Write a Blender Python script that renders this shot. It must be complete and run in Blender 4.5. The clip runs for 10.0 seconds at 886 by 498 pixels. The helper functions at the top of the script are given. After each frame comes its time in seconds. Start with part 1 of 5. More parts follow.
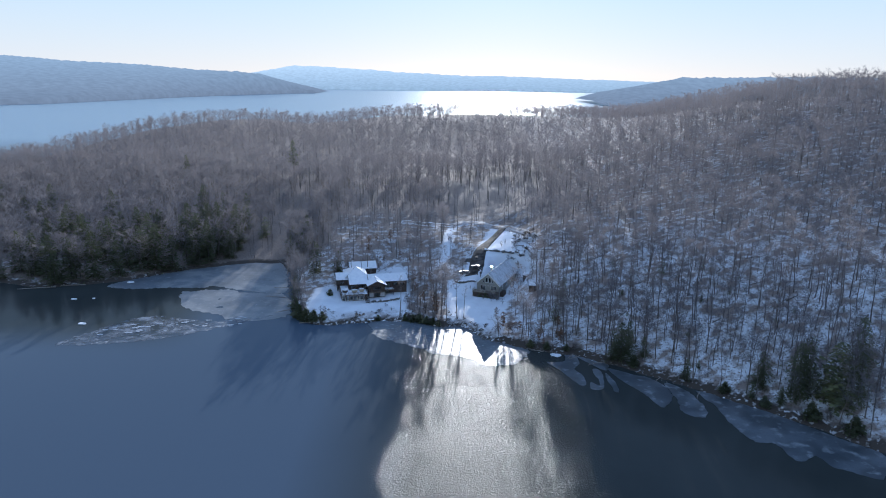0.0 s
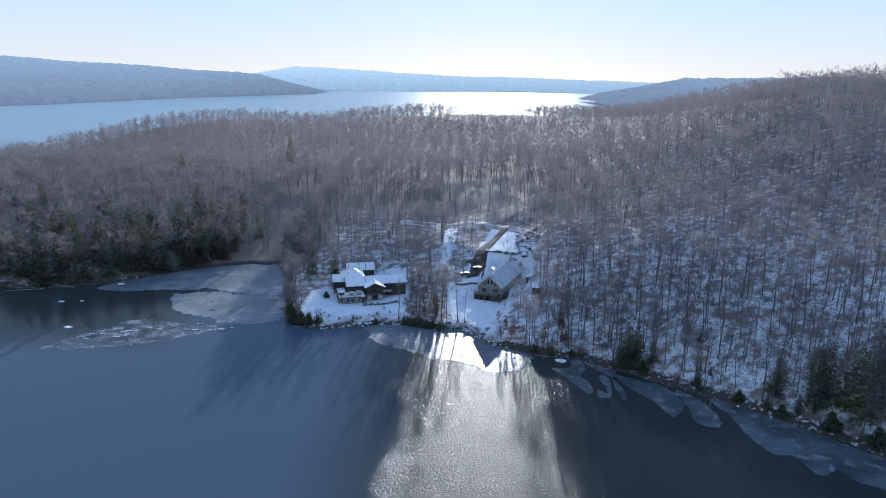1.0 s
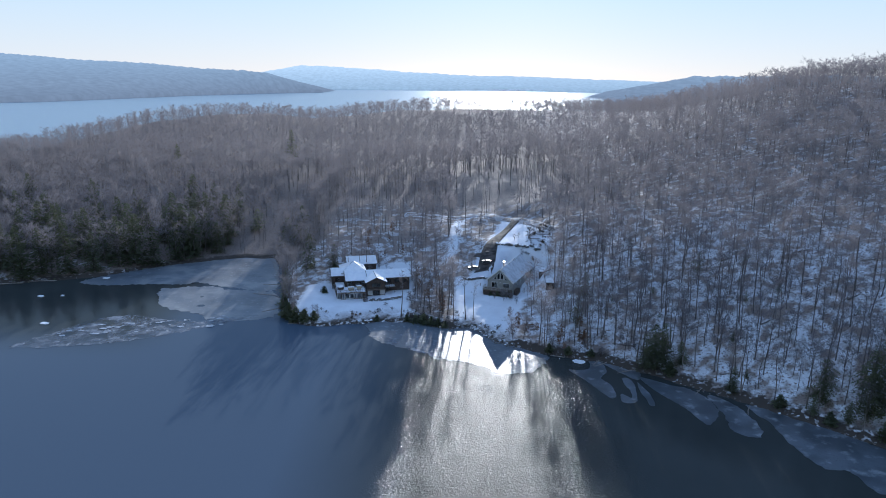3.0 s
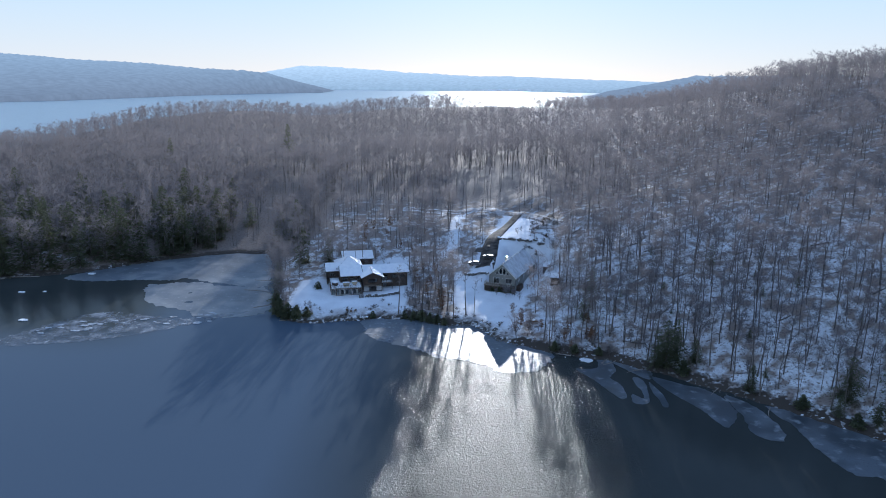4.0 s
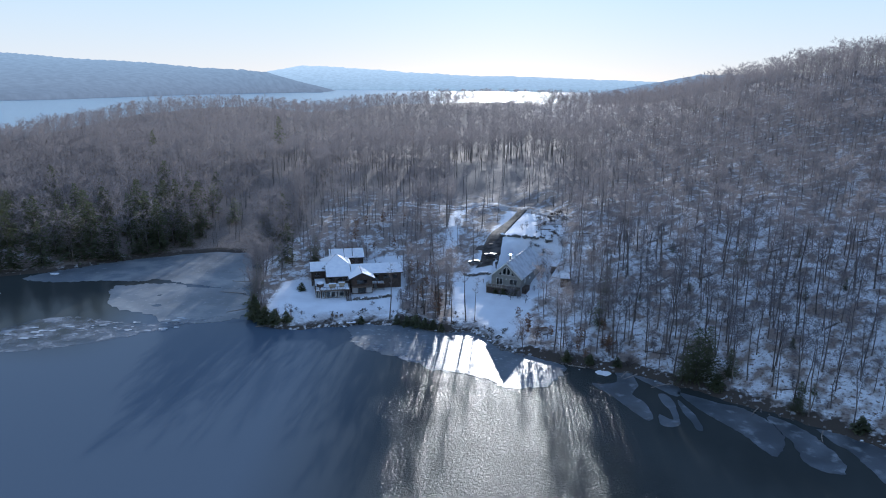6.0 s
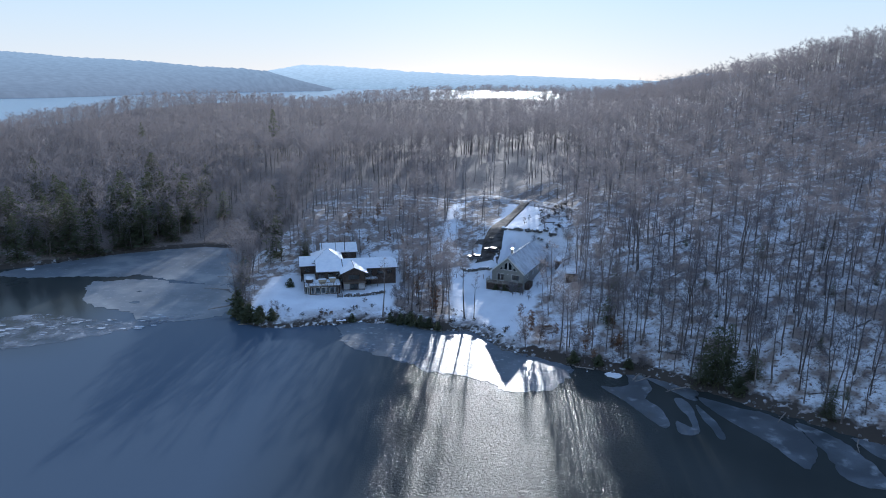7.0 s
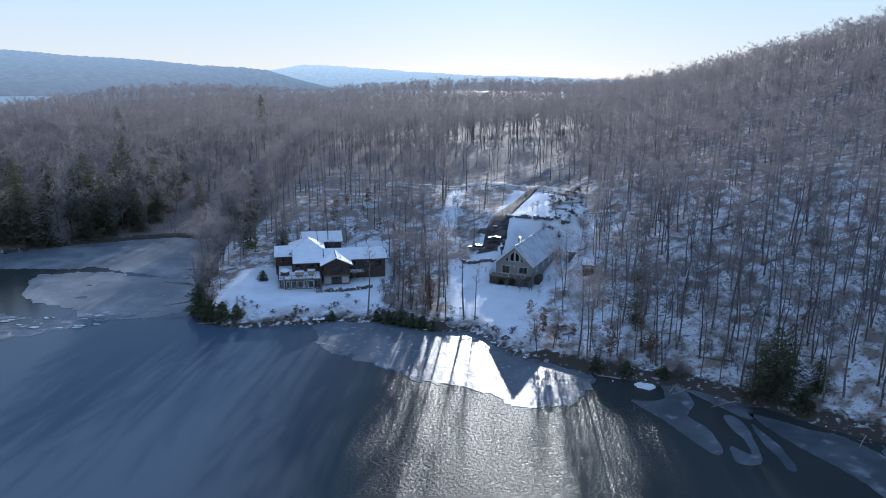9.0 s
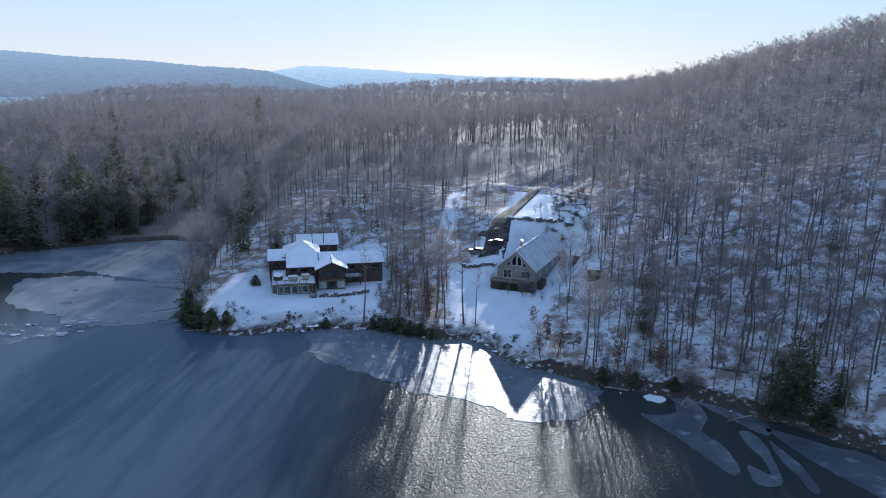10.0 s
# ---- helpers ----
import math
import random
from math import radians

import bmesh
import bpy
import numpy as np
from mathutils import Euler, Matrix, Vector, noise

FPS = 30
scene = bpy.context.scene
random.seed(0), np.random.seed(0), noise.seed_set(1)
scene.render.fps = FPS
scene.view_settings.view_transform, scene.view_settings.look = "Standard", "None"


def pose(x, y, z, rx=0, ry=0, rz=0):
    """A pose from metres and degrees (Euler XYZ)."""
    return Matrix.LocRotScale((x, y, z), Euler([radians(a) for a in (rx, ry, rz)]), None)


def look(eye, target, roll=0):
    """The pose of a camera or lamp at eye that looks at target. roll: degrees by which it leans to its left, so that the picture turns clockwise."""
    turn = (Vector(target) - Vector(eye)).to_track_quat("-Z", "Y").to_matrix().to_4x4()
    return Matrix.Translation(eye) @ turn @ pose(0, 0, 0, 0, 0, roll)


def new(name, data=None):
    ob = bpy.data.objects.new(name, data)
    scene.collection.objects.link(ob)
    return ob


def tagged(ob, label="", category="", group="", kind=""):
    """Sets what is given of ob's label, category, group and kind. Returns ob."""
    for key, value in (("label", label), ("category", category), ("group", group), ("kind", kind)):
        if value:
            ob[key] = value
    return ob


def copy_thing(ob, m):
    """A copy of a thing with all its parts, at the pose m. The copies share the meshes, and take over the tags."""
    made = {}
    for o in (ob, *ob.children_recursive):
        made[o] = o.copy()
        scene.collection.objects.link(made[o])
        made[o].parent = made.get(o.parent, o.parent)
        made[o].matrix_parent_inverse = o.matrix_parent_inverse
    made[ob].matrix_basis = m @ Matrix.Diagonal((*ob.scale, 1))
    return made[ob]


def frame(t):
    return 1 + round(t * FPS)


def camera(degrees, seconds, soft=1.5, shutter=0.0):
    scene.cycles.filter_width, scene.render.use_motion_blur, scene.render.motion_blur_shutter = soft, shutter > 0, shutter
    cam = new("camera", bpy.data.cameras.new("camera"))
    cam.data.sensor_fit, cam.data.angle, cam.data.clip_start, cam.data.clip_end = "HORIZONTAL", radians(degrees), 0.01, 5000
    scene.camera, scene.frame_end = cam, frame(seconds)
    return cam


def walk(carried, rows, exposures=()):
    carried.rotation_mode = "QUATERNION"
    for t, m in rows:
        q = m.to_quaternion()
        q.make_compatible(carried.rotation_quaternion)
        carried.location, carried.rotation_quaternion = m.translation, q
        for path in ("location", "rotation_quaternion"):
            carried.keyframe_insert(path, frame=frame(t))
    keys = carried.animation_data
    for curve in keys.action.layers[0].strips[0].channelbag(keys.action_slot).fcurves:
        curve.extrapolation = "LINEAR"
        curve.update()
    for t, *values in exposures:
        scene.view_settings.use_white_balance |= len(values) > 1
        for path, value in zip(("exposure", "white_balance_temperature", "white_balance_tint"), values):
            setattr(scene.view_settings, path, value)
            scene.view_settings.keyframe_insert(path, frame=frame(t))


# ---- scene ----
cam = camera(65.2, 10.0, 1.0)
PATH = [
    (0, (-0.126, -1.237, 86.061), (-0.124, 0.702, 85.572), 0.7),
    (0.5, (0.126, 3.038, 84.369), (0.125, 4.978, 83.882), 0.7),
    (1, (0.321, 7.633, 83.75), (0.319, 9.573, 83.264), 0.7),
    (1.5, (0.102, 12.094, 83.194), (0.099, 14.034, 82.708), 0.8),
    (2, (0.256, 16.534, 81.524), (0.242, 18.474, 81.038), 0.7),
    (2.5, (0.033, 20.481, 79.066), (0.015, 22.421, 78.58), 0.7),
    (4, (0.387, 34.681, 71.403), (0.366, 36.622, 70.921), 0.7),
    (4.5, (0.537, 39.677, 69.707), (0.516, 41.618, 69.226), 0.7),
    (5, (0.901, 45.554, 68.562), (0.879, 47.495, 68.082), 0.7),
    (5.5, (1.055, 51.186, 67.071), (1.032, 53.127, 66.592), 0.7),
    (7, (2.276, 68.728, 60.024), (2.248, 70.669, 59.545), 0.7),
    (7.5, (2.587, 74.748, 58.128), (2.559, 76.69, 57.65), 0.7),
    (8, (2.857, 80.869, 55.343), (2.827, 82.812, 54.867), 0.7),
    (8.5, (3.062, 87.048, 52.475), (3.03, 88.991, 52.0), 0.8),
    (9, (3.237, 93.368, 50.535), (3.204, 95.311, 50.061), 0.8),
    (9.5, (3.256, 97.794, 49.776), (3.224, 99.737, 49.304), 0.8),
    (10, (3.523, 99.549, 49.662), (3.487, 101.492, 49.191), 0.8),
]
walk(cam, [(t, look(eye, target, roll)) for t, eye, target, roll in PATH], [(0.0, 0.36, 5520, 11), (10.0, 0.36, 5520, 11)])

# ---- world and light ----
SUN_AZ, SUN_EL = 4.3, 12.8
world = bpy.data.worlds.new("winter_sky")
scene.world = world
world.use_nodes = True
wn, wl = world.node_tree.nodes, world.node_tree.links
sky = wn.new("ShaderNodeTexSky")
sky.sky_type = "NISHITA"
sky.sun_disc = False
sky.sun_elevation, sky.sun_rotation = radians(SUN_EL), radians(SUN_AZ)
sky.air_density, sky.dust_density, sky.ozone_density = 1.0, 0.25, 3.0
veil = wn.new("ShaderNodeMixRGB")  # thin high cloud, pale low down and bluer overhead
coord, split = wn.new("ShaderNodeTexCoord"), wn.new("ShaderNodeSeparateXYZ")
wl.new(coord.outputs["Generated"], split.inputs[0])
shade = None
for low, high, below, above in ((0.0, 0.13, (4.5, 4.28, 3.98), (3.15, 3.92, 4.28)), (0.13, 0.55, None, (1.5, 2.2, 3.4))):
    tone, rise = wn.new("ShaderNodeMixRGB"), wn.new("ShaderNodeMapRange")
    rise.inputs["From Min"].default_value, rise.inputs["From Max"].default_value = low, high
    wl.new(split.outputs["Z"], rise.inputs["Value"])
    wl.new(rise.outputs[0], tone.inputs[0])
    if shade:
        wl.new(shade, tone.inputs[1])
    else:
        tone.inputs[1].default_value = (*below, 1)
    tone.inputs[2].default_value = (*above, 1)
    shade = tone.outputs[0]
veil.inputs[0].default_value = 0.94
wl.new(sky.outputs["Color"], veil.inputs[1])
wl.new(shade, veil.inputs[2])
wl.new(veil.outputs[0], wn["Background"].inputs["Color"])
wn["Background"].inputs["Strength"].default_value = 0.15
sun = new("sun", bpy.data.lights.new("sun", "SUN"))
sun.data.energy, sun.data.angle, sun.data.color = 4.6, radians(0.53), (1.0, 0.93, 0.82)
sun.matrix_world = look((0, 0, 300), (-math.sin(radians(SUN_AZ)) * 100, -math.cos(radians(SUN_AZ)) * 100, 300 - 100 * math.tan(radians(SUN_EL))))


# ---- materials ----
def material(name, colour, rough=0.8, vary=(), bump=(), metal=0.0, spec=0.5, island=0.0):
    """A surface: base colour; vary: rows of (scale, other colour, low, high) laid over it by noise; bump: rows of (scale, height);
    island: how far the tone differs from piece to piece."""
    m = bpy.data.materials.new(name)
    m.use_nodes = True
    n, l = m.node_tree.nodes, m.node_tree.links
    p = n["Principled BSDF"]
    p.inputs["Roughness"].default_value = rough
    p.inputs["Metallic"].default_value = metal
    p.inputs["Specular IOR Level"].default_value = spec
    geo = n.new("ShaderNodeNewGeometry")
    last = n.new("ShaderNodeRGB").outputs[0]
    last.default_value = (*colour, 1)
    for i, (scale, other, low, high) in enumerate(vary):
        tex = n.new("ShaderNodeTexNoise")
        tex.inputs["Scale"].default_value, tex.inputs["Detail"].default_value = scale, 5
        l.new(geo.outputs["Position"], tex.inputs["Vector"])
        ramp = n.new("ShaderNodeMapRange")
        ramp.inputs["From Min"].default_value, ramp.inputs["From Max"].default_value = low, high
        l.new(tex.outputs["Fac"], ramp.inputs["Value"])
        mix = n.new("ShaderNodeMixRGB")
        mix.inputs[2].default_value = (*other, 1)
        l.new(ramp.outputs[0], mix.inputs[0])
        l.new(last, mix.inputs[1])
        last = mix.outputs[0]
    if island:
        info = n.new("ShaderNodeObjectInfo")
        add = n.new("ShaderNodeMath")
        l.new(geo.outputs["Random Per Island"], add.inputs[0])
        l.new(info.outputs["Random"], add.inputs[1])
        ramp = n.new("ShaderNodeMapRange")
        ramp.inputs["From Max"].default_value = 2.0
        ramp.inputs["To Min"].default_value, ramp.inputs["To Max"].default_value = 1 - island, 1 + island
        l.new(add.outputs[0], ramp.inputs["Value"])
        hsv = n.new("ShaderNodeHueSaturation")
        l.new(ramp.outputs[0], hsv.inputs["Value"])
        l.new(last, hsv.inputs["Color"])
        last = hsv.outputs[0]
    l.new(last, p.inputs["Base Color"])
    before = None
    for scale, height in bump:
        tex = n.new("ShaderNodeTexNoise")
        tex.inputs["Scale"].default_value, tex.inputs["Detail"].default_value = scale, 3
        l.new(geo.outputs["Position"], tex.inputs["Vector"])
        b = n.new("ShaderNodeBump")
        b.inputs["Distance"].default_value = height
        l.new(tex.outputs["Fac"], b.inputs["Height"])
        if before:
            l.new(before, b.inputs["Normal"])
        before = b.outputs[0]
    if before:
        l.new(before, p.inputs["Normal"])
    return m


def ground_material():
    """Snow over leaf litter: how much litter shows goes by the ground's own "litter" value, and bare earth by "bank"."""
    m = material("snowy_forest_floor", (0.82, 0.84, 0.88), 0.85, [(0.13, (0.70, 0.71, 0.75), 0.4, 0.7)], [(0.7, 0.25), (5.0, 0.06)], spec=0.12)
    n, l = m.node_tree.nodes, m.node_tree.links
    p = n["Principled BSDF"]
    geo = n.new("ShaderNodeNewGeometry")
    last = p.inputs["Base Color"].links[0].from_socket
    for attr, scale, colour, low, high in (("litter", 0.3, (0.31, 0.255, 0.225), 0.42, 0.60), ("litter", 1.6, (0.18, 0.14, 0.12), 0.54, 0.66), ("litter", 9.0, (0.14, 0.11, 0.095), 0.60, 0.72), ("bank", 0.8, (0.075, 0.062, 0.052), 0.36, 0.50)):
        at = n.new("ShaderNodeAttribute")
        at.attribute_name = attr
        tex = n.new("ShaderNodeTexNoise")
        tex.inputs["Scale"].default_value, tex.inputs["Detail"].default_value = scale, 6
        l.new(geo.outputs["Position"], tex.inputs["Vector"])
        ramp = n.new("ShaderNodeMapRange")
        ramp.inputs["From Min"].default_value, ramp.inputs["From Max"].default_value = low, high
        l.new(tex.outputs["Fac"], ramp.inputs["Value"])
        deep, mul = n.new("ShaderNodeMapRange"), n.new("ShaderNodeMath")
        deep.inputs["From Min"].default_value, deep.inputs["From Max"].default_value = 1.0, 2.2 if scale < 1 else 9.0
        l.new(at.outputs["Fac"], deep.inputs["Value"])
        mul.operation, mul.use_clamp = "MULTIPLY_ADD", True
        l.new(at.outputs["Fac"], mul.inputs[0])
        l.new(ramp.outputs[0], mul.inputs[1])
        l.new(deep.outputs[0], mul.inputs[2])
        mix = n.new("ShaderNodeMixRGB")
        mix.inputs[2].default_value = (*colour, 1)
        l.new(mul.outputs[0], mix.inputs[0])
        l.new(last, mix.inputs[1])
        last = mix.outputs[0]
    l.new(last, p.inputs["Base Color"])
    return m


M_GROUND = ground_material()
M_SNOW = material("snow", (0.88, 0.89, 0.92), 0.7, [(0.8, (0.78, 0.80, 0.85), 0.4, 0.7)], [(1.2, 0.10), (7.0, 0.03)])
M_WATER = material("dark_lake_water", (0.040, 0.045, 0.044), 0.27, [(0.03, (0.050, 0.056, 0.055), 0.4, 0.65)], [(1.7, 0.22), (4.2, 0.15)], spec=0.04)


def calm_to_rippled(m, calm, rippled):
    """Wind ripples roughen the open water off the clearing and the wide lake; they die away over the thin ice to the
    west and in the lee to the east.
    """
    n, l = m.node_tree.nodes, m.node_tree.links
    p = n["Principled BSDF"]
    geo, split, tex, sway = n.new("ShaderNodeNewGeometry"), n.new("ShaderNodeSeparateXYZ"), n.new("ShaderNodeTexNoise"), n.new("ShaderNodeMath")
    l.new(geo.outputs["Position"], split.inputs[0])
    l.new(geo.outputs["Position"], tex.inputs["Vector"])
    tex.inputs["Scale"].default_value, tex.inputs["Detail"].default_value = 0.05, 4
    sway.operation, sway.inputs[1].default_value = "MULTIPLY_ADD", 14
    l.new(tex.outputs["Fac"], sway.inputs[0])
    slant = n.new("ShaderNodeMath")
    slant.operation, slant.inputs[1].default_value = "MULTIPLY_ADD", -0.04
    l.new(split.outputs["Y"], slant.inputs[0])
    l.new(split.outputs["X"], slant.inputs[2])
    l.new(slant.outputs[0], sway.inputs[2])
    wind = []
    for source, low, high in ((sway.outputs[0], calm + 0.6, rippled + 0.6), (sway.outputs[0], 46, 26), (split.outputs["Y"], 420, 560)):
        ramp = n.new("ShaderNodeMapRange")
        ramp.interpolation_type = "SMOOTHSTEP"
        ramp.inputs["From Min"].default_value, ramp.inputs["From Max"].default_value = low, high
        l.new(source, ramp.inputs["Value"])
        wind.append(ramp.outputs[0])
    both, most = n.new("ShaderNodeMath"), n.new("ShaderNodeMath")
    both.operation, most.operation = "MULTIPLY", "MAXIMUM"
    l.new(wind[0], both.inputs[0])
    l.new(wind[1], both.inputs[1])
    l.new(both.outputs[0], most.inputs[0])
    l.new(wind[2], most.inputs[1])
    for b in [q for q in n if q.type == "BUMP"]:
        l.new(most.outputs[0], b.inputs["Strength"])
    rough = n.new("ShaderNodeMapRange")
    l.new(most.outputs[0], rough.inputs["Value"])
    rough.inputs["To Min"].default_value, rough.inputs["To Max"].default_value = 0.12, p.inputs["Roughness"].default_value
    l.new(rough.outputs[0], p.inputs["Roughness"])


calm_to_rippled(M_WATER, -17, -4)


def ice_haze_tint(m, west, east, colour, axis="X"):
    """A breath of thin ice greys the sheltered water; on the wide lake beyond the wood, haze and reflected sky are
    painted in as a paler colour.
    """
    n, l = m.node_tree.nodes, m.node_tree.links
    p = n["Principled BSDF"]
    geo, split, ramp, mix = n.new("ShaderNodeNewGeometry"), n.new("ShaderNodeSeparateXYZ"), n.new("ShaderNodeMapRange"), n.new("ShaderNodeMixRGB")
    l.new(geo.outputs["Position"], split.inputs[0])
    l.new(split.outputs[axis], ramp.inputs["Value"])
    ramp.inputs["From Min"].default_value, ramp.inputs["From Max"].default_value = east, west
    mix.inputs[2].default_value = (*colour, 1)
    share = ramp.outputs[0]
    if axis == "X":  # the cove stays open water
        ends = []
        for way, low, high in (("X", -78, -100), ("Y", 200, 228)):
            end = n.new("ShaderNodeMapRange")
            end.interpolation_type = "SMOOTHSTEP"
            end.inputs["From Min"].default_value, end.inputs["From Max"].default_value = low, high
            l.new(split.outputs[way], end.inputs["Value"])
            ends.append(end.outputs[0])
        cove, rest = n.new("ShaderNodeMath"), n.new("ShaderNodeMath")
        cove.operation, rest.operation, rest.inputs[0].default_value = "MULTIPLY", "SUBTRACT", 1.0
        l.new(ends[0], cove.inputs[0])
        l.new(ends[1], cove.inputs[1])
        l.new(cove.outputs[0], rest.inputs[1])
        less = n.new("ShaderNodeMath")
        less.operation = "MULTIPLY"
        l.new(share, less.inputs[0])
        l.new(rest.outputs[0], less.inputs[1])
        share = less.outputs[0]
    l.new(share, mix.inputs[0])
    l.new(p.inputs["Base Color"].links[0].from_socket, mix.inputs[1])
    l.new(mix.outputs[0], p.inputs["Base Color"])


ice_haze_tint(M_WATER, -34, -6, (0.082, 0.110, 0.150))
# far lake: haze and sky reflection painted into the base colour
ice_haze_tint(M_WATER, 900, 520, (0.34, 0.43, 0.49), "Y")
M_BARK = material("grey_bark", (0.20, 0.175, 0.16), 0.9, [(1.5, (0.085, 0.073, 0.068), 0.4, 0.65)], [(9.0, 0.03)], island=0.5, spec=0.05)
M_TWIG = material("bare_twigs", (0.22, 0.203, 0.205), 0.85, [(0.018, (0.19, 0.18, 0.192), 0.42, 0.58), (0.045, (0.255, 0.215, 0.195), 0.54, 0.68)], island=0.1, spec=0.05)


def thin_growth(m, share, colour):
    """Fine twigs and needles let some light through from behind."""
    n, l = m.node_tree.nodes, m.node_tree.links
    glow, mix = n.new("ShaderNodeBsdfTranslucent"), n.new("ShaderNodeMixShader")
    glow.inputs["Color"].default_value = (*colour, 1)
    mix.inputs[0].default_value = share
    l.new(n["Principled BSDF"].outputs[0], mix.inputs[1])
    l.new(glow.outputs[0], mix.inputs[2])
    l.new(mix.outputs[0], n["Material Output"].inputs["Surface"])


thin_growth(M_TWIG, 0.5, (0.265, 0.245, 0.255))

M_NEEDLE = material("evergreen_needles", (0.14, 0.152, 0.095), 0.8, [(0.3, (0.095, 0.108, 0.072), 0.4, 0.6)], island=0.35, spec=0.05)
thin_growth(M_NEEDLE, 0.45, (0.17, 0.18, 0.09))
M_COVE_ICE = material("snow_dusted_cove_ice", (0.24, 0.25, 0.26), 0.45, [(0.045, (0.09, 0.105, 0.125), 0.44, 0.62), (0.16, (0.13, 0.15, 0.175), 0.42, 0.60), (0.6, (0.30, 0.32, 0.34), 0.60, 0.76), (3.0, (0.18, 0.20, 0.23), 0.58, 0.72)], [(0.6, 0.03), (3.0, 0.01)])
M_FROST_ICE = material("frosted_lake_ice", (0.15, 0.17, 0.195), 0.36, [(0.045, (0.07, 0.09, 0.115), 0.44, 0.60), (0.16, (0.10, 0.12, 0.145), 0.44, 0.56), (0.6, (0.31, 0.335, 0.36), 0.58, 0.70), (3.0, (0.15, 0.17, 0.20), 0.58, 0.72)], [(0.22, 0.14), (0.8, 0.06), (3.0, 0.02)], spec=0.11)
M_ICE = material("grey_lake_ice", (0.12, 0.138, 0.16), 0.3, [(0.12, (0.06, 0.072, 0.085), 0.40, 0.58), (0.35, (0.25, 0.27, 0.29), 0.55, 0.68), (3.0, (0.06, 0.075, 0.095), 0.58, 0.72)], [(0.6, 0.02), (3.0, 0.006)])


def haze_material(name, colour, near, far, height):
    """Wooded distance with air haze painted in as glow, paler from its foot up to its crest, which lies farther off."""
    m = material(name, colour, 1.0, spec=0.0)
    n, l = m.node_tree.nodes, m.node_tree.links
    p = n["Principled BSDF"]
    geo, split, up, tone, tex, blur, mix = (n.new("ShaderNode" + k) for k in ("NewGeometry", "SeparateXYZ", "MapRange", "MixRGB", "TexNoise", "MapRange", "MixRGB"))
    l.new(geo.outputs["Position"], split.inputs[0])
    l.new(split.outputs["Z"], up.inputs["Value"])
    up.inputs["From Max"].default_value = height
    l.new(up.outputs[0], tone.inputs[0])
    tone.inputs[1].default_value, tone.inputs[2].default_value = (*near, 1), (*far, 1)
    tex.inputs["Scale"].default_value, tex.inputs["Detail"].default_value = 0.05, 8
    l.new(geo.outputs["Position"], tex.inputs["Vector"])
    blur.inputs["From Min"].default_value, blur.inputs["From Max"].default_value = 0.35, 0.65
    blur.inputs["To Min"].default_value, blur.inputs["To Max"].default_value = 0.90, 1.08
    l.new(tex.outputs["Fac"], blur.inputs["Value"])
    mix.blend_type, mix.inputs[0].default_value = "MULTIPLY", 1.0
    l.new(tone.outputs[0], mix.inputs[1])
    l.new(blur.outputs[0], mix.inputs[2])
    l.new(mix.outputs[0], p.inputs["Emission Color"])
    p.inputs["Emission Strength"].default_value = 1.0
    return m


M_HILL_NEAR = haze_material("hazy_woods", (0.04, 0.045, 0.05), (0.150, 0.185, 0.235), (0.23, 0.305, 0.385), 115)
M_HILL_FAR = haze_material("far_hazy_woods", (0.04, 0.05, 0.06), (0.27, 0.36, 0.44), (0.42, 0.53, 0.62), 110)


# ---- mesh helpers ----
def mesh_from(name, verts, faces, mat=None, smooth=False):
    me = bpy.data.meshes.new(name)
    me.from_pydata([tuple(v) for v in verts], [], [tuple(f) for f in faces])
    if mat:
        me.materials.append(mat)
    if smooth:
        me.polygons.foreach_set("use_smooth", [True] * len(me.polygons))
    me.update()
    return me


def tri_mesh(name, verts, tris, mats, index=None):
    """A mesh from arrays of vertices and triangles; index: the material slot of each triangle."""
    me = bpy.data.meshes.new(name)
    me.vertices.add(len(verts))
    me.vertices.foreach_set("co", np.asarray(verts, dtype=np.float32).ravel())
    me.loops.add(len(tris) * 3)
    me.loops.foreach_set("vertex_index", np.asarray(tris, dtype=np.int32).ravel())
    me.polygons.add(len(tris))
    me.polygons.foreach_set("loop_start", np.arange(0, len(tris) * 3, 3, dtype=np.int32))
    for mat in mats:
        me.materials.append(mat)
    if index is not None:
        me.polygons.foreach_set("material_index", np.asarray(index, dtype=np.int32))
    me.update(calc_edges=True)
    return me


# ---- the lie of the land ----
SHORE = np.array([(-900, 300), (-418.5, 303.7), (-258.8, 290.4), (-198.4, 278.7), (-162.5, 268.1), (-136.6, 276.8), (-114.6, 296), (-89.9, 309), (-74.7, 309.1), (-65.1, 289.3), (-58.8, 258.4), (-54.4, 236.7),
                  (-44.5, 228.6), (-34.4, 229.6), (-24.3, 232.7), (-14.3, 233.8), (-7.1, 233), (0.4, 227.5), (6.5, 229.8), (10.3, 224.5), (14.1, 217.8), (22.9, 211.8), (32.7, 206.8), (42.5, 203.8),
                  (49.3, 199.5), (61.8, 189.8), (75.3, 178.2), (91.6, 163.4), (106, 146.7), (130, 125), (170, 95), (240, 60), (330, 30), (900, -100)])
FAR_SHORE = np.array([(-900, 560), (-430, 600), (-400, 640), (-350, 715), (-325, 860), (-200, 950), (-67, 985), (100, 1060), (300, 1150), (900, 1250)])
RISE = np.array([(-60, -6), (-12, -2.2), (0, 0), (1.5, 1.1), (6, 1.8), (26, 2.8), (34, 3.6), (38, 4.8), (52, 7.0), (66, 10.0), (72, 11.5), (120, 16.4), (165, 20), (300, 21), (600, 21), (1000, 20)])
RISE_LEFT = np.array([(-60, -6), (-12, -2.2), (0, 0), (1.5, 0.6), (20, 2.6), (60, 8), (120, 15), (200, 20), (300, 21), (600, 21), (1000, 20)])
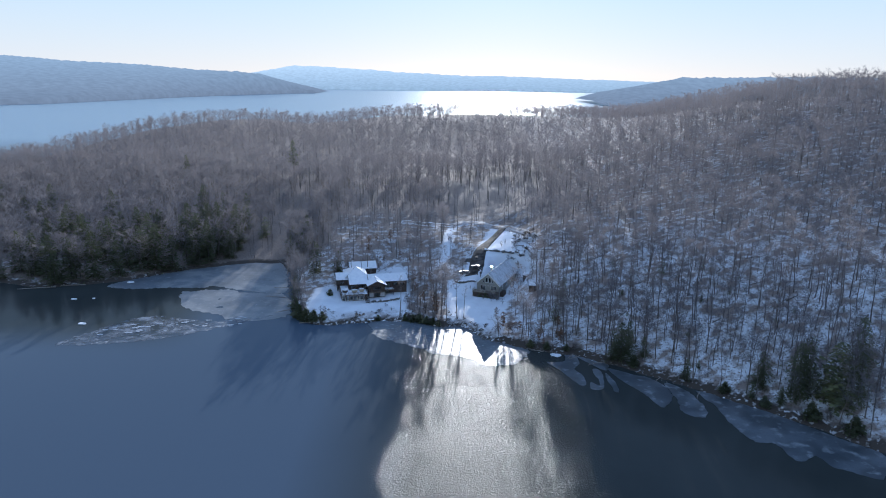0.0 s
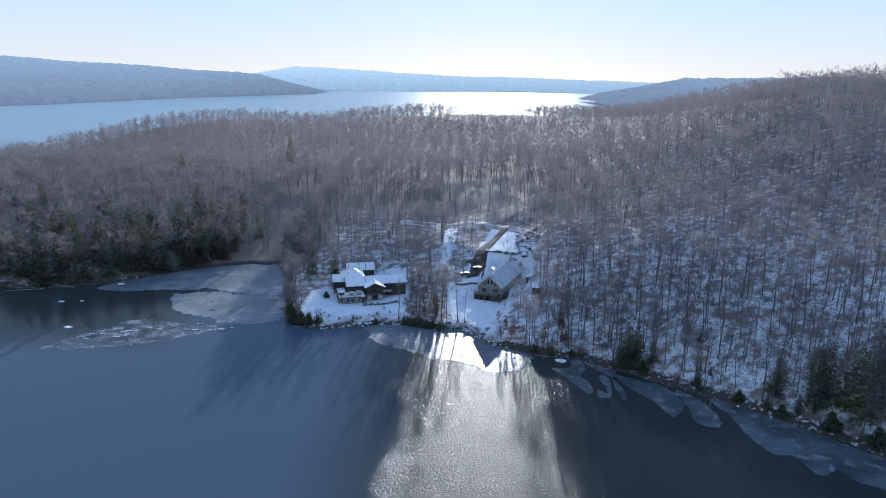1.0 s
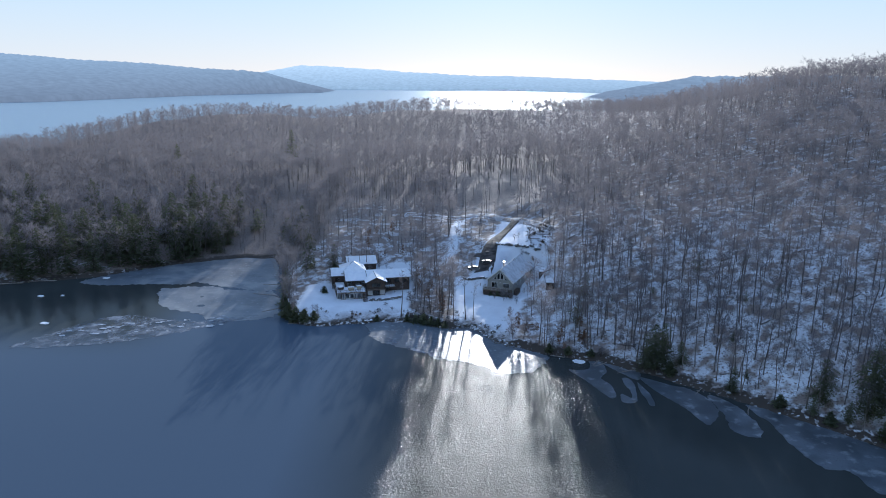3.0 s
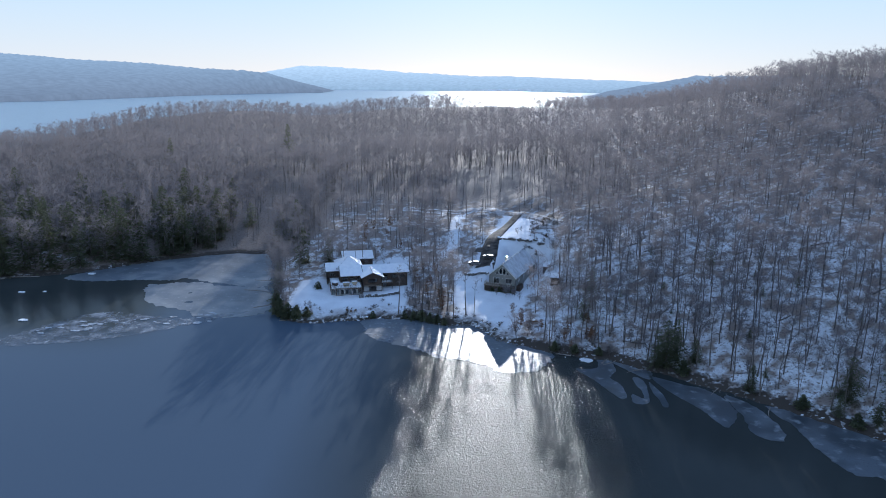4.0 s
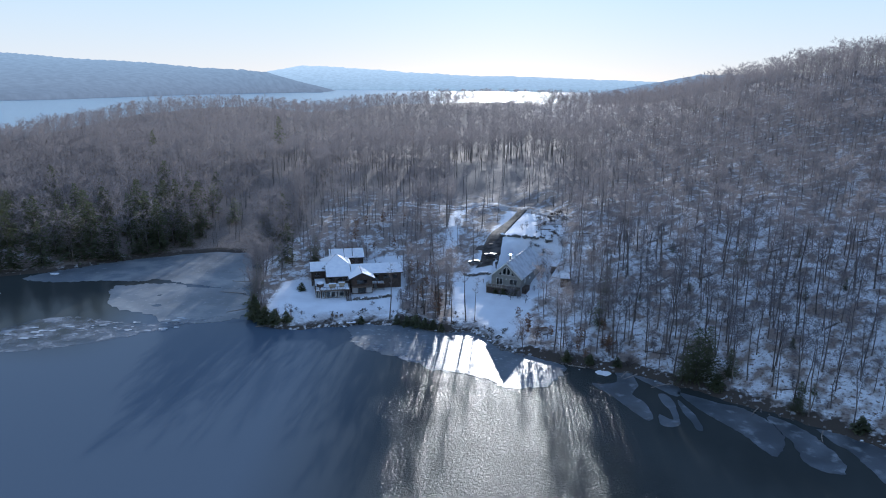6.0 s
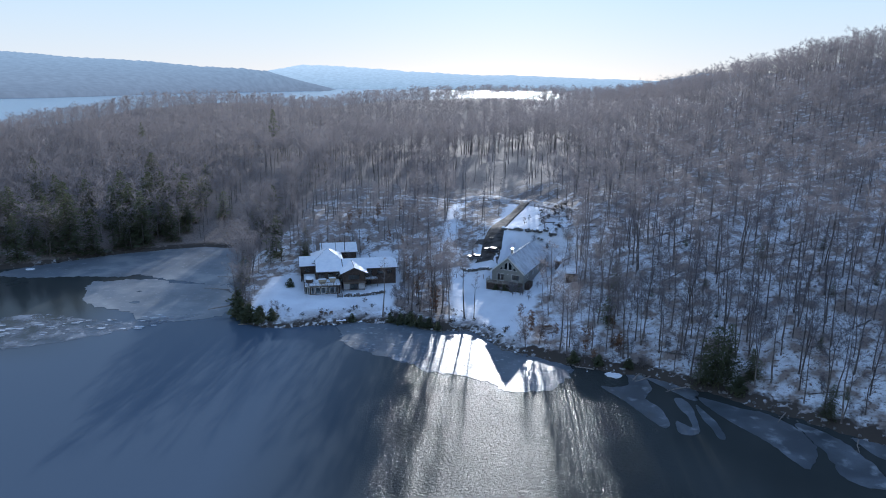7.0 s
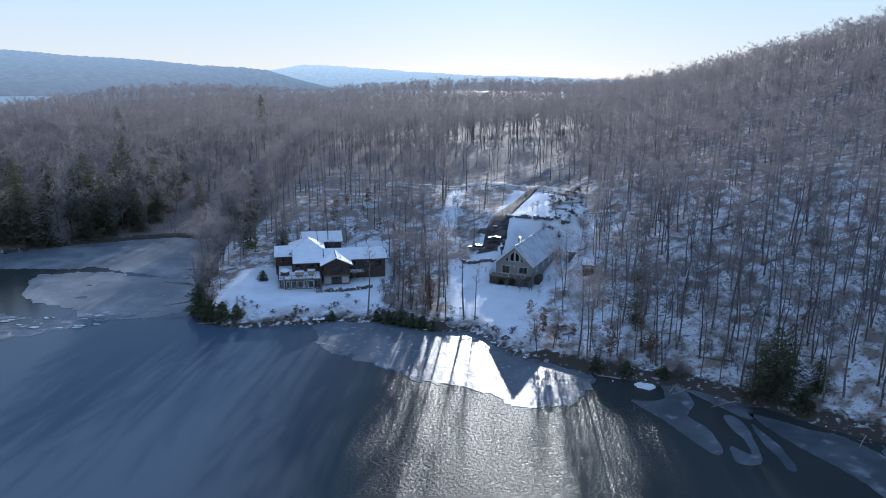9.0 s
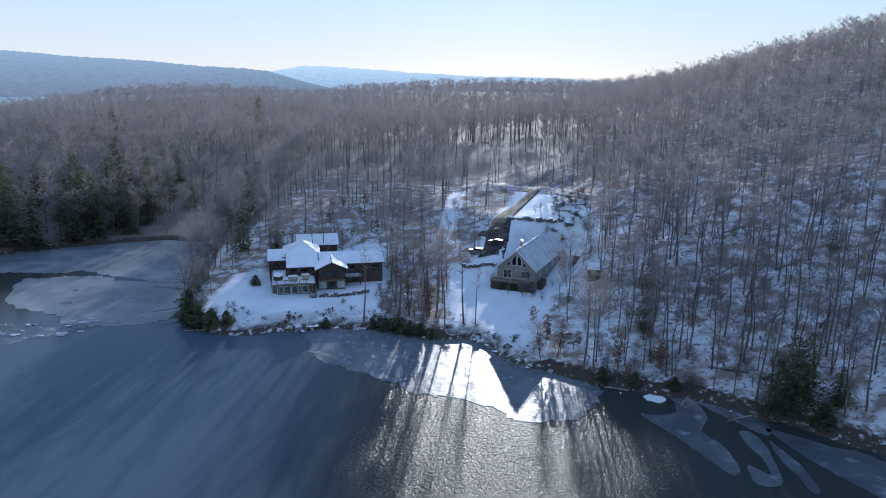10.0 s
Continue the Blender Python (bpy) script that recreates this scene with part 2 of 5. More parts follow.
RISE_RIGHT = np.array([(-60, -6), (-12, -2.2), (0, 0), (1.5, 0.8), (10, 2.6), (40, 10.5), (90, 17), (170, 21), (300, 21), (600, 21), (1000, 20)])

# levelled ground under the houses: x, y, turn, u0, u1, v0, v1, height, slope, soft edge
PADS = [(-37.5, 248.3, 13.5, -3, 27, -1.5, 12, 2.0, 0.02, 5), (-37.5, 248.3, 13.5, 4, 18, 23, 34, 5.2, 0.0, 6), (17.6, 253.0, -23, -4.0, 8.5, -1, 23, 3.3, 0.11, 5)]


def blend(a, b, v):
    u = np.clip((v - a) / (b - a), 0, 1)
    return u * u * (3 - 2 * u)


def waves(x, y, size, seed=0.0):
    """Gentle uneven ground, as a sum of a few crossed waves."""
    k = 2 * math.pi / size
    return (np.sin(k * (x * 0.83 + y * 0.55) + seed) + np.sin(k * 1.7 * (x * -0.41 + y * 0.91) + 2.1 * seed + 1) * 0.7 + np.sin(k * 2.9 * (x * 0.97 - y * 0.23) + 3.7 * seed + 4) * 0.45) / 2.15


def shore_y(x):
    return np.interp(x, SHORE[:, 0], SHORE[:, 1]) + waves(x, x * 0, 9.0, 1.3) * 0.9


def land(x, y):
    x, y = np.asarray(x, dtype=float), np.asarray(y, dtype=float)
    d = y - shore_y(x)
    left, right = 1 - blend(-75, -50, x), blend(22, 50, x)
    z = np.interp(d, RISE[:, 0], RISE[:, 1]) * (1 - left - right) + np.interp(d, RISE_LEFT[:, 0], RISE_LEFT[:, 1]) * left + np.interp(d, RISE_RIGHT[:, 0], RISE_RIGHT[:, 1]) * right
    hill = 54 * np.exp(-((x - 252) / 95) ** 2 / 2 - ((y - 438 - (x - 252) * 0.06) / 208) ** 2 / 2) * blend(0, 60, d)
    ridge = 14 * np.exp(-((x + 50) / 300) ** 2 / 2 - ((y - 850) / 140) ** 2 / 2)
    ridge = ridge - 9 * np.exp(-((x + 155) / 42) ** 2 / 2 - ((y - 860) / 120) ** 2 / 2) + 4.5 * np.exp(-((x - 65) / 62) ** 2 / 2 - ((y - 815) / 90) ** 2 / 2) + 5 * np.exp(-((x + 305) / 40) ** 2 / 2 - ((y - 715) / 60) ** 2 / 2)
    bumps = (waves(x, y, 70, 0.4) * 1.3 + waves(x, y, 19, 2.0) * 0.35) * blend(20, 110, d)
    z = (z + hill + ridge + bumps) * (1 - 0.5 * (1 - blend(-390, -240, x)) * blend(380, 520, y))
    for px, py, turn, u0, u1, v0, v1, z0, slope, soft in PADS:
        c, q = math.cos(radians(turn)), math.sin(radians(turn))
        u, v = (x - px) * c + (y - py) * q, -(x - px) * q + (y - py) * c
        w = blend(-soft, 0, u - u0) * blend(-soft, 0, u1 - u) * blend(-soft, 0, v - v0) * blend(-soft, 0, v1 - v)
        z = z * (1 - w) + (z0 + slope * (v - v0)) * w
    far = np.interp(x, FAR_SHORE[:, 0], FAR_SHORE[:, 1]) - y
    z = np.where(far < 180, np.minimum(z, -6 + (z + 6) * blend(-40, 90 + 80 * (1 - blend(-340, -250, x)), far)), z)
    return np.maximum(z, -6)


ROAD_X, ROAD_Y = (-60, -20, 13.4, 20.5, 27, 31.4, 35.7, 40.6, 48), (345, 334, 325, 319, 313.5, 309, 301, 290, 284)


def cleared(x, y):
    """The open ground: lawns, houses, drive and road."""
    lawn1 = (x > -50) & (x < -13) & (y < 262 + (x + 48) * 0.2)
    lawn2 = (x > 2.5) & (x < 21 + (y - 221) * 0.16) & (y < 266)
    side = (x > 20) & (x < 29.5) & (y > 243) & (y < 285)
    rear = (x > -30) & (x < -15) & (y < 282)
    up = (y > 255) & (x > 6 + np.maximum(y - 262, 0) * 0.30) & (x < 31 + (y - 255) * 0.30) & (y < np.interp(x, ROAD_X, ROAD_Y) + 2.5)
    yard = (np.abs(x - 28.5 - (y - 228) * 0.2) < 2.6) & (y > 226) & (y < 262)
    track = (y > 278) & (y < 322) & (np.abs(x - 0.5 - (y - 285) * 0.1) < 2.2)
    road = (np.abs(y - np.interp(x, ROAD_X, ROAD_Y)) < 3) & (x > -20) & (x < 46)
    return lawn1 | lawn2 | side | rear | up | yard | track | road


def spaced(stops):
    """Values from stop to stop: rows of (until, step)."""
    out = [stops[0][0]]
    for until, step in stops[1:]:
        count = max(1, round((until - out[-1]) / step))
        out += list(np.linspace(out[-1], until, count + 1)[1:])
    return np.array(out)


gx = spaced([(-4900, 0), (-900, 400), (-420, 24), (-150, 9), (-75, 4), (70, 1.5), (150, 3), (420, 9), (900, 24), (4900, 400)])
gy = spaced([(-900, 0), (60, 60), (140, 8), (195, 3), (345, 1.5), (480, 5), (1150, 15), (1300, 30), (4900, 400)])
GX, GY = np.meshgrid(gx, gy)
GZ = land(GX, GY)
gv = np.stack([GX.ravel(), GY.ravel(), GZ.ravel()], 1)
nx, ny = len(gx), len(gy)
a = (np.arange(ny - 1)[:, None] * nx + np.arange(nx - 1)[None, :]).ravel()
gt = np.concatenate([np.stack([a, a + 1, a + nx + 1], 1), np.stack([a, a + nx + 1, a + nx], 1)])
ground_mesh = tri_mesh("ground", gv, gt, [M_GROUND])
ground_mesh.polygons.foreach_set("use_smooth", [True] * len(gt))
open_ground = cleared(gv[:, 0], gv[:, 1])
depth_in = gv[:, 1] - shore_y(gv[:, 0])
litter = np.where(open_ground, 0.0, 1.0) * blend(-1, 3, depth_in) * (1.0 + 0.2 * (1 - blend(10, 30, gv[:, 0])) + (0.5 + 0.9 * (1 - blend(50, 90, gv[:, 0]))) * blend(60, 170, depth_in) + 0.5 * (1 - blend(-90, -60, gv[:, 0])))
bank = np.where(open_ground, (1 - blend(1.0, 2.8, depth_in)) * 1.1, (1 - blend(1.4, 4.6 + 1.2 * blend(22, 40, gv[:, 0]), depth_in)) * 1.75)
in_gap = blend(292, 305, gv[:, 1]) * (1 - blend(-60, -40, gv[:, 0]))
litter = np.maximum(litter, 3.0 * in_gap)
litter = np.maximum(litter, np.where(open_ground, 0.0, 1.5) * blend(270, 300, gv[:, 1]) * (1 - blend(-6, 2, gv[:, 0])))
litter = np.maximum(litter, 0.55 * (1 - blend(3, 9, depth_in)))
gx0, gy0 = gv[:, 0], gv[:, 1]
worn = np.maximum(blend(23, 29, gx0 - (gy0 - 240) * 0.2) * (1 - blend(262, 280, gy0)) * blend(222, 232, gy0), blend(31, 37, gx0) * blend(284, 288, gy0) * (1 - blend(297, 303, gy0)))
litter = np.where(open_ground, np.maximum(litter, 0.75 * worn), np.maximum(litter, 2.3 * blend(346, 376, gy0) * blend(-14, 0, gx0) * (1 - blend(60, 90, gx0))))
for attr, values in (("litter", litter), ("bank", bank)):
    ground_mesh.attributes.new(attr, "FLOAT", "POINT").data.foreach_set("value", values.astype(np.float32))
ground = tagged(new("ground", ground_mesh), "snow-dusted forest ground with leaf litter sloping down to the lake", "ground", kind="structure")
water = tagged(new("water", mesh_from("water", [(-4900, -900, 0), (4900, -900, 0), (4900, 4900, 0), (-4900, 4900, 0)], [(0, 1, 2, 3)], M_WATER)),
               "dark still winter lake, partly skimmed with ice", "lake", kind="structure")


def far_hill(name, crest, base_y, back, mat, label, seed):
    """A wooded ridge beyond the lake: crest rows of (x, y, height), a front foot base_y metres before it (one value, or one for each row), and a back slope."""
    crest = np.array(crest, dtype=float)
    xs = np.linspace(crest[0, 0], crest[-1, 0], 220)
    ys, hs = np.interp(xs, crest[:, 0], crest[:, 1]), np.interp(xs, crest[:, 0], crest[:, 2])
    base_y = np.interp(xs, crest[:, 0], np.broadcast_to(base_y, len(crest)))
    rng = np.random.default_rng(seed)
    rows = []
    for k, (u, v) in enumerate([(0, -3), (0.004, 14), (0.25, 0.30), (0.5, 0.58), (0.8, 0.86), (1.0, 1.0), (1.2, 0.7)]):
        z = np.where(hs > 0, hs * v if k > 1 else v, -3)
        if k == 5:
            z = z + rng.uniform(-2.0, 3.0, len(xs)) + waves(xs, xs * 0, 300, seed) * 2
        elif k > 1:
            z = z + rng.uniform(-0.6, 0.6, len(xs))
        rows.append(np.stack([xs, ys - base_y * (1 - u) if u <= 1 else ys + back, np.minimum(z, hs + 6)], 1))
    n = len(xs)
    v = np.concatenate(rows)
    a = (np.arange(len(rows) - 1)[:, None] * n + np.arange(n - 1)[None, :]).ravel()
    t = np.concatenate([np.stack([a, a + 1, a + n + 1], 1), np.stack([a, a + n + 1, a + n], 1)])
    return tagged(new(name, tri_mesh(name, v, t, [mat])), label, "hill", kind="structure")


# the blue haze on these hills is emission painted into their materials
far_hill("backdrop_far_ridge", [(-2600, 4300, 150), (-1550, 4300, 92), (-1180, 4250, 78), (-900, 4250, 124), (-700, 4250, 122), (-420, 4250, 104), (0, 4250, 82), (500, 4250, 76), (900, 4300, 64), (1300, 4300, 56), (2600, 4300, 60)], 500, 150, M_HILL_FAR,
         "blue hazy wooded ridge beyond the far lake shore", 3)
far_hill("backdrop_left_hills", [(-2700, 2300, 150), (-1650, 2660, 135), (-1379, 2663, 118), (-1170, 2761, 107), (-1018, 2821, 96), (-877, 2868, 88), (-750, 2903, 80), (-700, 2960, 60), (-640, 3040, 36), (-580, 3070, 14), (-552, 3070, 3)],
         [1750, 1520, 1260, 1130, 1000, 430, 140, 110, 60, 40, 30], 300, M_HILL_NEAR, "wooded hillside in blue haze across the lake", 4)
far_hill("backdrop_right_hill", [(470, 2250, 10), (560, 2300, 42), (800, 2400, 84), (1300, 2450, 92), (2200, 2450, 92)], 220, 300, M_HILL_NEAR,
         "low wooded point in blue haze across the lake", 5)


# ---- trees ----
def prism(points, radii, sides, verts, tris):
    """A tapered limb along the points."""
    base = len(verts)
    points = [np.asarray(p, dtype=float) for p in points]
    for i, (p, r) in enumerate(zip(points, radii)):
        d = points[min(i + 1, len(points) - 1)] - points[max(i - 1, 0)]
        d = d / (np.linalg.norm(d) + 1e-9)
        side = np.cross(d, (0.31, 0.17, 0.93) if abs(d[2]) < 0.9 else (1.0, 0.2, 0.0))
        side /= np.linalg.norm(side) + 1e-9
        up = np.cross(d, side)
        for k in range(sides):
            w = 2 * math.pi * k / sides
            verts.append(p + r * (math.cos(w) * side + math.sin(w) * up))
    for i in range(len(points) - 1):
        for k in range(sides):
            a, b = base + i * sides + k, base + i * sides + (k + 1) % sides
            tris.append((a, b, b + sides))
            tris.append((a, b + sides, a + sides))


def bare_tree(seed, height, limbs, twigs, width, twig_size, sides=5, low=0.42, stems=1, forks=3, thick=0.0102, coarse=False):
    """A leafless hardwood: arrays of the trunk and of the domed crown, which is rising limbs, forking branches and many slender twigs.
    coarse: limbs are single slivers, for woods far off."""
    rng = np.random.default_rng(seed)
    tv, tt, cv, ct = [], [], [], []
    tips = []
    zz = (0, 0.03, 0.45, 0.8, 1.0) if coarse else (0, 0.03, 0.2, 0.4, 0.58, 0.74, 0.88, 1.0)

    def sliver(b, d, broad):
        side = np.cross(d, rng.normal(0, 1, 3))
        side = side / (np.linalg.norm(side) + 1e-9) * broad
        n = len(cv)
        cv.extend([b - side * 0.5, b + side * 0.5, b + d])
        ct.append((n, n + 1, n + 2))

    def along(path, f):
        k = min(int(f * (len(path) - 1)), len(path) - 2)
        u = f * (len(path) - 1) - k
        return path[k] * (1 - u) + path[k + 1] * u

    for s in range(stems):
        lean = rng.normal(0, 0.025, 2) + (rng.uniform(-0.14, 0.14, 2) if stems > 1 else 0)
        h = height * rng.uniform(0.86, 1.0)
        r0 = thick * h * rng.uniform(0.8, 1.2)
        bend = np.cumsum(rng.normal(0, 0.013, (len(zz), 2)) * h * np.linspace(0.2, 1.4, len(zz))[:, None], axis=0)
        pts = [np.array([lean[0] * z * h + bend[i, 0], lean[1] * z * h + bend[i, 1], z * h * 0.96 - (0.6 if i == 0 else 0)]) for i, z in enumerate(zz)]
        prism(pts, [r0 * (1.6 if i == 0 else 1.12 - 1.06 * z ** 1.15) for i, z in enumerate(zz)], sides, tv, tt)
        tips += [pts[-3:]] * max(1, limbs // 4)
        for i in range(limbs):
            z = low + (0.95 - low) * ((i + rng.uniform(0, 0.9)) / limbs) ** 0.9
            k = min(int(np.searchsorted(zz, z)) - 1, len(zz) - 2)
            f = (z - zz[k]) / (zz[k + 1] - zz[k])
            at = pts[k] * (1 - f) + pts[k + 1] * f
            turn = i * 2.4 + rng.uniform(-0.6, 0.6)
            top = (z - low) / (1 - low)
            reach = width * (0.62 + 0.38 * math.sin(math.pi * min(1, top + 0.15))) * rng.uniform(0.6, 1.15) * (1.0 if stems == 1 else 0.75)
            out = np.array([math.cos(turn), math.sin(turn), 0])
            lift = reach * rng.uniform(0.55, 1.15) * (1.15 - 0.55 * top)
            p1 = at + out * reach * 0.42 + np.array([rng.normal(0, 0.15), rng.normal(0, 0.15), lift * 0.5])
            p2 = at + out * reach + np.array([rng.normal(0, 0.4), rng.normal(0, 0.4), lift])
            p2[2] = min(p2[2], h * (1.02 - 0.05 * rng.uniform()))
            r1 = r0 * (1.05 - z) * 0.5 + 0.012
            if coarse:
                sliver(at, p2 - at, r1 * 2)
            else:
                prism([at, p1, p2], [r1, r1 * 0.6, r1 * 0.15], 3, cv, ct)
            path = [at, p1, p2]
            tips.append(path)
            for j in range(forks):
                b = along(path, rng.uniform(0.2, 0.85))
                d = rng.normal(0, 0.7, 3) + np.array([0, 0, 0.55]) + out * 0.8
                d = d / np.linalg.norm(d) * reach * rng.uniform(0.35, 0.7)
                d[2] = min(d[2], h * 1.02 - b[2])
                sliver(b, d, r1 * 0.9)
                tips.append([b, b + d * 0.5, b + d])
    for j in range(twigs):
        path = tips[rng.integers(len(tips))]
        b = along(path, rng.uniform(0.15, 1.0))
        d = rng.normal(0, 1, 3) * np.array([1, 1, 0.75]) + np.array([0, 0, 0.3]) + 0.7 * (path[-1] - path[0]) / (np.linalg.norm(path[-1] - path[0]) + 1e-6)
        d = d / np.linalg.norm(d) * twig_size[0] * rng.uniform(0.5, 1.4)
        sliver(b, d, twig_size[1] * rng.uniform(0.6, 1.3))
    return np.array(tv), np.array(tt), np.array(cv), np.array(ct)


def fir_tree(seed, height, width, tiers, sprays, droop=0.25, bottom=0.08, ragged=0.25, taper=0.7, spray=1.0):
    """An evergreen: arrays of the trunk and of the boughs, which are many small sprays of needles along drooping limbs, fuller on one side than on another."""
    rng = np.random.default_rng(seed)
    tv, tt, cv, ct = [], [], [], []
    prism([(0, 0, -0.6), (0.15, 0.1, height * 0.5), (0, 0, height)], [height * 0.014, height * 0.008, 0.02], 5, tv, tt)
    full = rng.uniform(0, 6.28, 3)
    for i in range(tiers):
        z = bottom + (0.985 - bottom) * i / (tiers - 1)
        reach0 = width * (1 - z) ** taper * min(1, 0.6 + 2.2 * z) + 0.2
        count = max(5, int(5 + 5 * (1 - z)))
        for k in range(count):
            turn = k * 2 * math.pi / count + i * 1.1 + rng.uniform(-0.4, 0.4)
            uneven = 1 + ragged * (0.6 * math.sin(turn + full[0] + z * 5) + 0.5 * math.sin(2 * turn + full[1] - z * 9))
            reach = reach0 * uneven * rng.uniform(1 - 1.3 * ragged, 1 + 0.6 * ragged)
            out, across = np.array([math.cos(turn), math.sin(turn), 0]), np.array([-math.sin(turn), math.cos(turn), 0])
            rise = rng.uniform(-0.25, 0.25) * height / tiers * 1.6
            for j in range(2 * sprays):
                f = ((j + rng.uniform(0.1, 1.0)) / (2 * sprays)) ** 0.8
                b = out * reach * f * 0.9 + across * rng.normal(0, 0.10) * reach * f + np.array([0, 0, z * height + rise - droop * reach * f * f + rng.uniform(-0.25, 0.25)])
                d = (out * rng.uniform(0.2, 1.0) + across * rng.uniform(-0.9, 0.9) + np.array([0, 0, rng.uniform(-0.4, 0.3)])) * (0.15 * reach + 0.42) * spray
                side = (np.cross(d, (0, 0, 1)) + np.array([0, 0, rng.uniform(-0.35, 0.35)])) * rng.uniform(0.3, 0.55)
                n = len(cv)
                cv += [b, b + d * 0.6 + side, b + d, b + d * 0.5 - side]
                ct += [(n, n + 1, n + 2), (n, n + 2, n + 3)]
    return np.array(tv), np.array(tt), np.array(cv), np.array(ct)


def tree_thing(name, arrays, bark, leaf, label, category, group=""):
    """A tree of an Empty, its trunk and its crown, standing at the origin."""
    tv, tt, cv, ct = arrays
    thing = tagged(new(name), label, category, group)
    for n, v, t, m in (("trunk", tv, tt, bark), ("crown", cv, ct, leaf)):
        ob = new(n, tri_mesh(n, v, t, [m]))
        ob.parent = thing
    return thing


def scatter(x0, x1, y0, y1, step, keep, seed):
    """Places on a loose grid, where keep(x, y) holds."""
    rng = np.random.default_rng(seed)
    xs, ys = np.meshgrid(np.arange(x0, x1, step), np.arange(y0, y1, step))
    x = xs.ravel() + rng.uniform(-0.48, 0.48, xs.size) * step
    y = ys.ravel() + rng.uniform(-0.48, 0.48, xs.size) * step
    ok = keep(x, y)
    return np.stack([x[ok], y[ok]], 1)


def wood(name, kinds, places, label, seed, mats, size=(0.75, 1.18)):
    """Many trees beyond counting as one mesh."""
    rng = np.random.default_rng(seed)
    vs, ts, ms, base = [], [], [], 0
    pick = rng.integers(0, len(kinds), len(places))
    for k, (tv, tt, cv, ct) in enumerate(kinds):
        at = places[pick == k]
        n = len(at)
        if not n:
            continue
        v0, t0 = np.concatenate([tv, cv]), np.concatenate([tt, ct + len(tv)])
        m0 = np.concatenate([np.zeros(len(tt), int), np.ones(len(ct), int)])
        w, s = rng.uniform(0, 2 * math.pi, n), rng.uniform(*size, n)
        c, q = np.cos(w) * s, np.sin(w) * s
        v = np.empty((n, len(v0), 3))
        v[:, :, 0] = c[:, None] * v0[None, :, 0] - q[:, None] * v0[None, :, 1] + at[:, 0, None]
        v[:, :, 1] = q[:, None] * v0[None, :, 0] + c[:, None] * v0[None, :, 1] + at[:, 1, None]
        v[:, :, 2] = s[:, None] * v0[None, :, 2] + land(at[:, 0], at[:, 1])[:, None]
        vs.append(v.reshape(-1, 3))
        ts.append((t0[None] + (np.arange(n) * len(v0))[:, None, None]).reshape(-1, 3) + base)
        ms.append(np.tile(m0, n))
        base += n * len(v0)
    return tagged(new(name, tri_mesh(name, np.concatenate(vs), np.concatenate(ts), mats, np.concatenate(ms))), label, "woods", kind="stuff")


def in_view(x, y, margin=25):
    return np.abs(x) < 0.66 * (y + 5) + margin


def sunny_gap(x, y):
    """Thinner stands, where low sun comes through to the cove ice and to the clearing."""
    pick = np.sin(x * 12.9898 + y * 78.233) * 43758.5453
    pick = pick - np.floor(pick)
    cove = (np.abs(x + 87 - (y - 305) * 0.075) < 8.5) & (y > 296) & (y < 430)
    house = (x > -56) & (x < 2) & (y > 276) & (y < 400)
    drive = ((x > 2) & (x < 48) & (y > 318) & (y < 408)) | ((x > -3) & (x < 22) & (y > 276) & (y < 345))
    share = np.where(cove, 0.97, np.where(house, np.where((x > -44) & (x < -14) & (y < 360), 0.86, np.where(x > -14, 0.12, 0.5)), np.where(drive, np.where((x > 7) & (x < 34), 1.0, 0.88), 0.0)))
    return pick < share


def woodland(x, y, step_in=2.0):
    d = y - shore_y(x)
    far = np.interp(x, FAR_SHORE[:, 0], FAR_SHORE[:, 1]) - y
    return (d > step_in) & (far > 12) & in_view(x, y) & ~cleared(x, y) & ~sunny_gap(x, y) & ~((x > 18) & (x < 25.5) & (y < 232))


KINDS_NEAR = [bare_tree(11 + i, 17.6 + i * 0.8, 10 + i % 3 * 2, 980, 3.5 + 0.45 * (i % 3), (1.25, 0.036), 6, 0.34 + 0.06 * (i % 3), thick=0.0070 + 0.0014 * (i % 3)) for i in range(7)] + [bare_tree(31, 18.5, 7, 980, 3.6, (1.25, 0.036), 6, 0.36, 2, thick=0.0072)]
KINDS_MID = [bare_tree(41 + i, 13.6 + 0.7 * i, 9, 310, 4.2, (1.5, 0.085), 3, 0.30 + 0.04 * (i % 3), 1, 2, 0.0095, True) for i in range(6)]
KINDS_FAR = [bare_tree(61 + i, 13.0 + 0.6 * i, 9, 235, 4.6, (1.6, 0.11), 3, 0.14, 1, 1, 0.008, True) for i in range(6)]
KINDS_FARTHEST = [bare_tree(71 + i, 13.0 + 0.6 * i, 8, 120, 4.9, (1.9, 0.23), 3, 0.08, 1, 1, 0.008, True) for i in range(4)]

near_right = scatter(20, 130, 140, 266, 4.5, lambda x, y: woodland(x, y) & (y - shore_y(x) < 62) & (y > 150), 7)
near_left = scatter(-106, 12, 226, 340, 5.6, lambda x, y: woodland(x, y) & (y - shore_y(x) < 75), 8)
near = np.concatenate([near_right, near_left])
near = near[np.argsort(np.hypot(near[:, 0], near[:, 1] - 60))]
near, deeper = near[:250], near[250:]
originals = [tree_thing("bare_tree", k, M_BARK, M_TWIG, "tall leafless grey hardwood tree standing in snow", "tree", "bare hardwood trees near the shore") for k in KINDS_NEAR]
rng = np.random.default_rng(5)
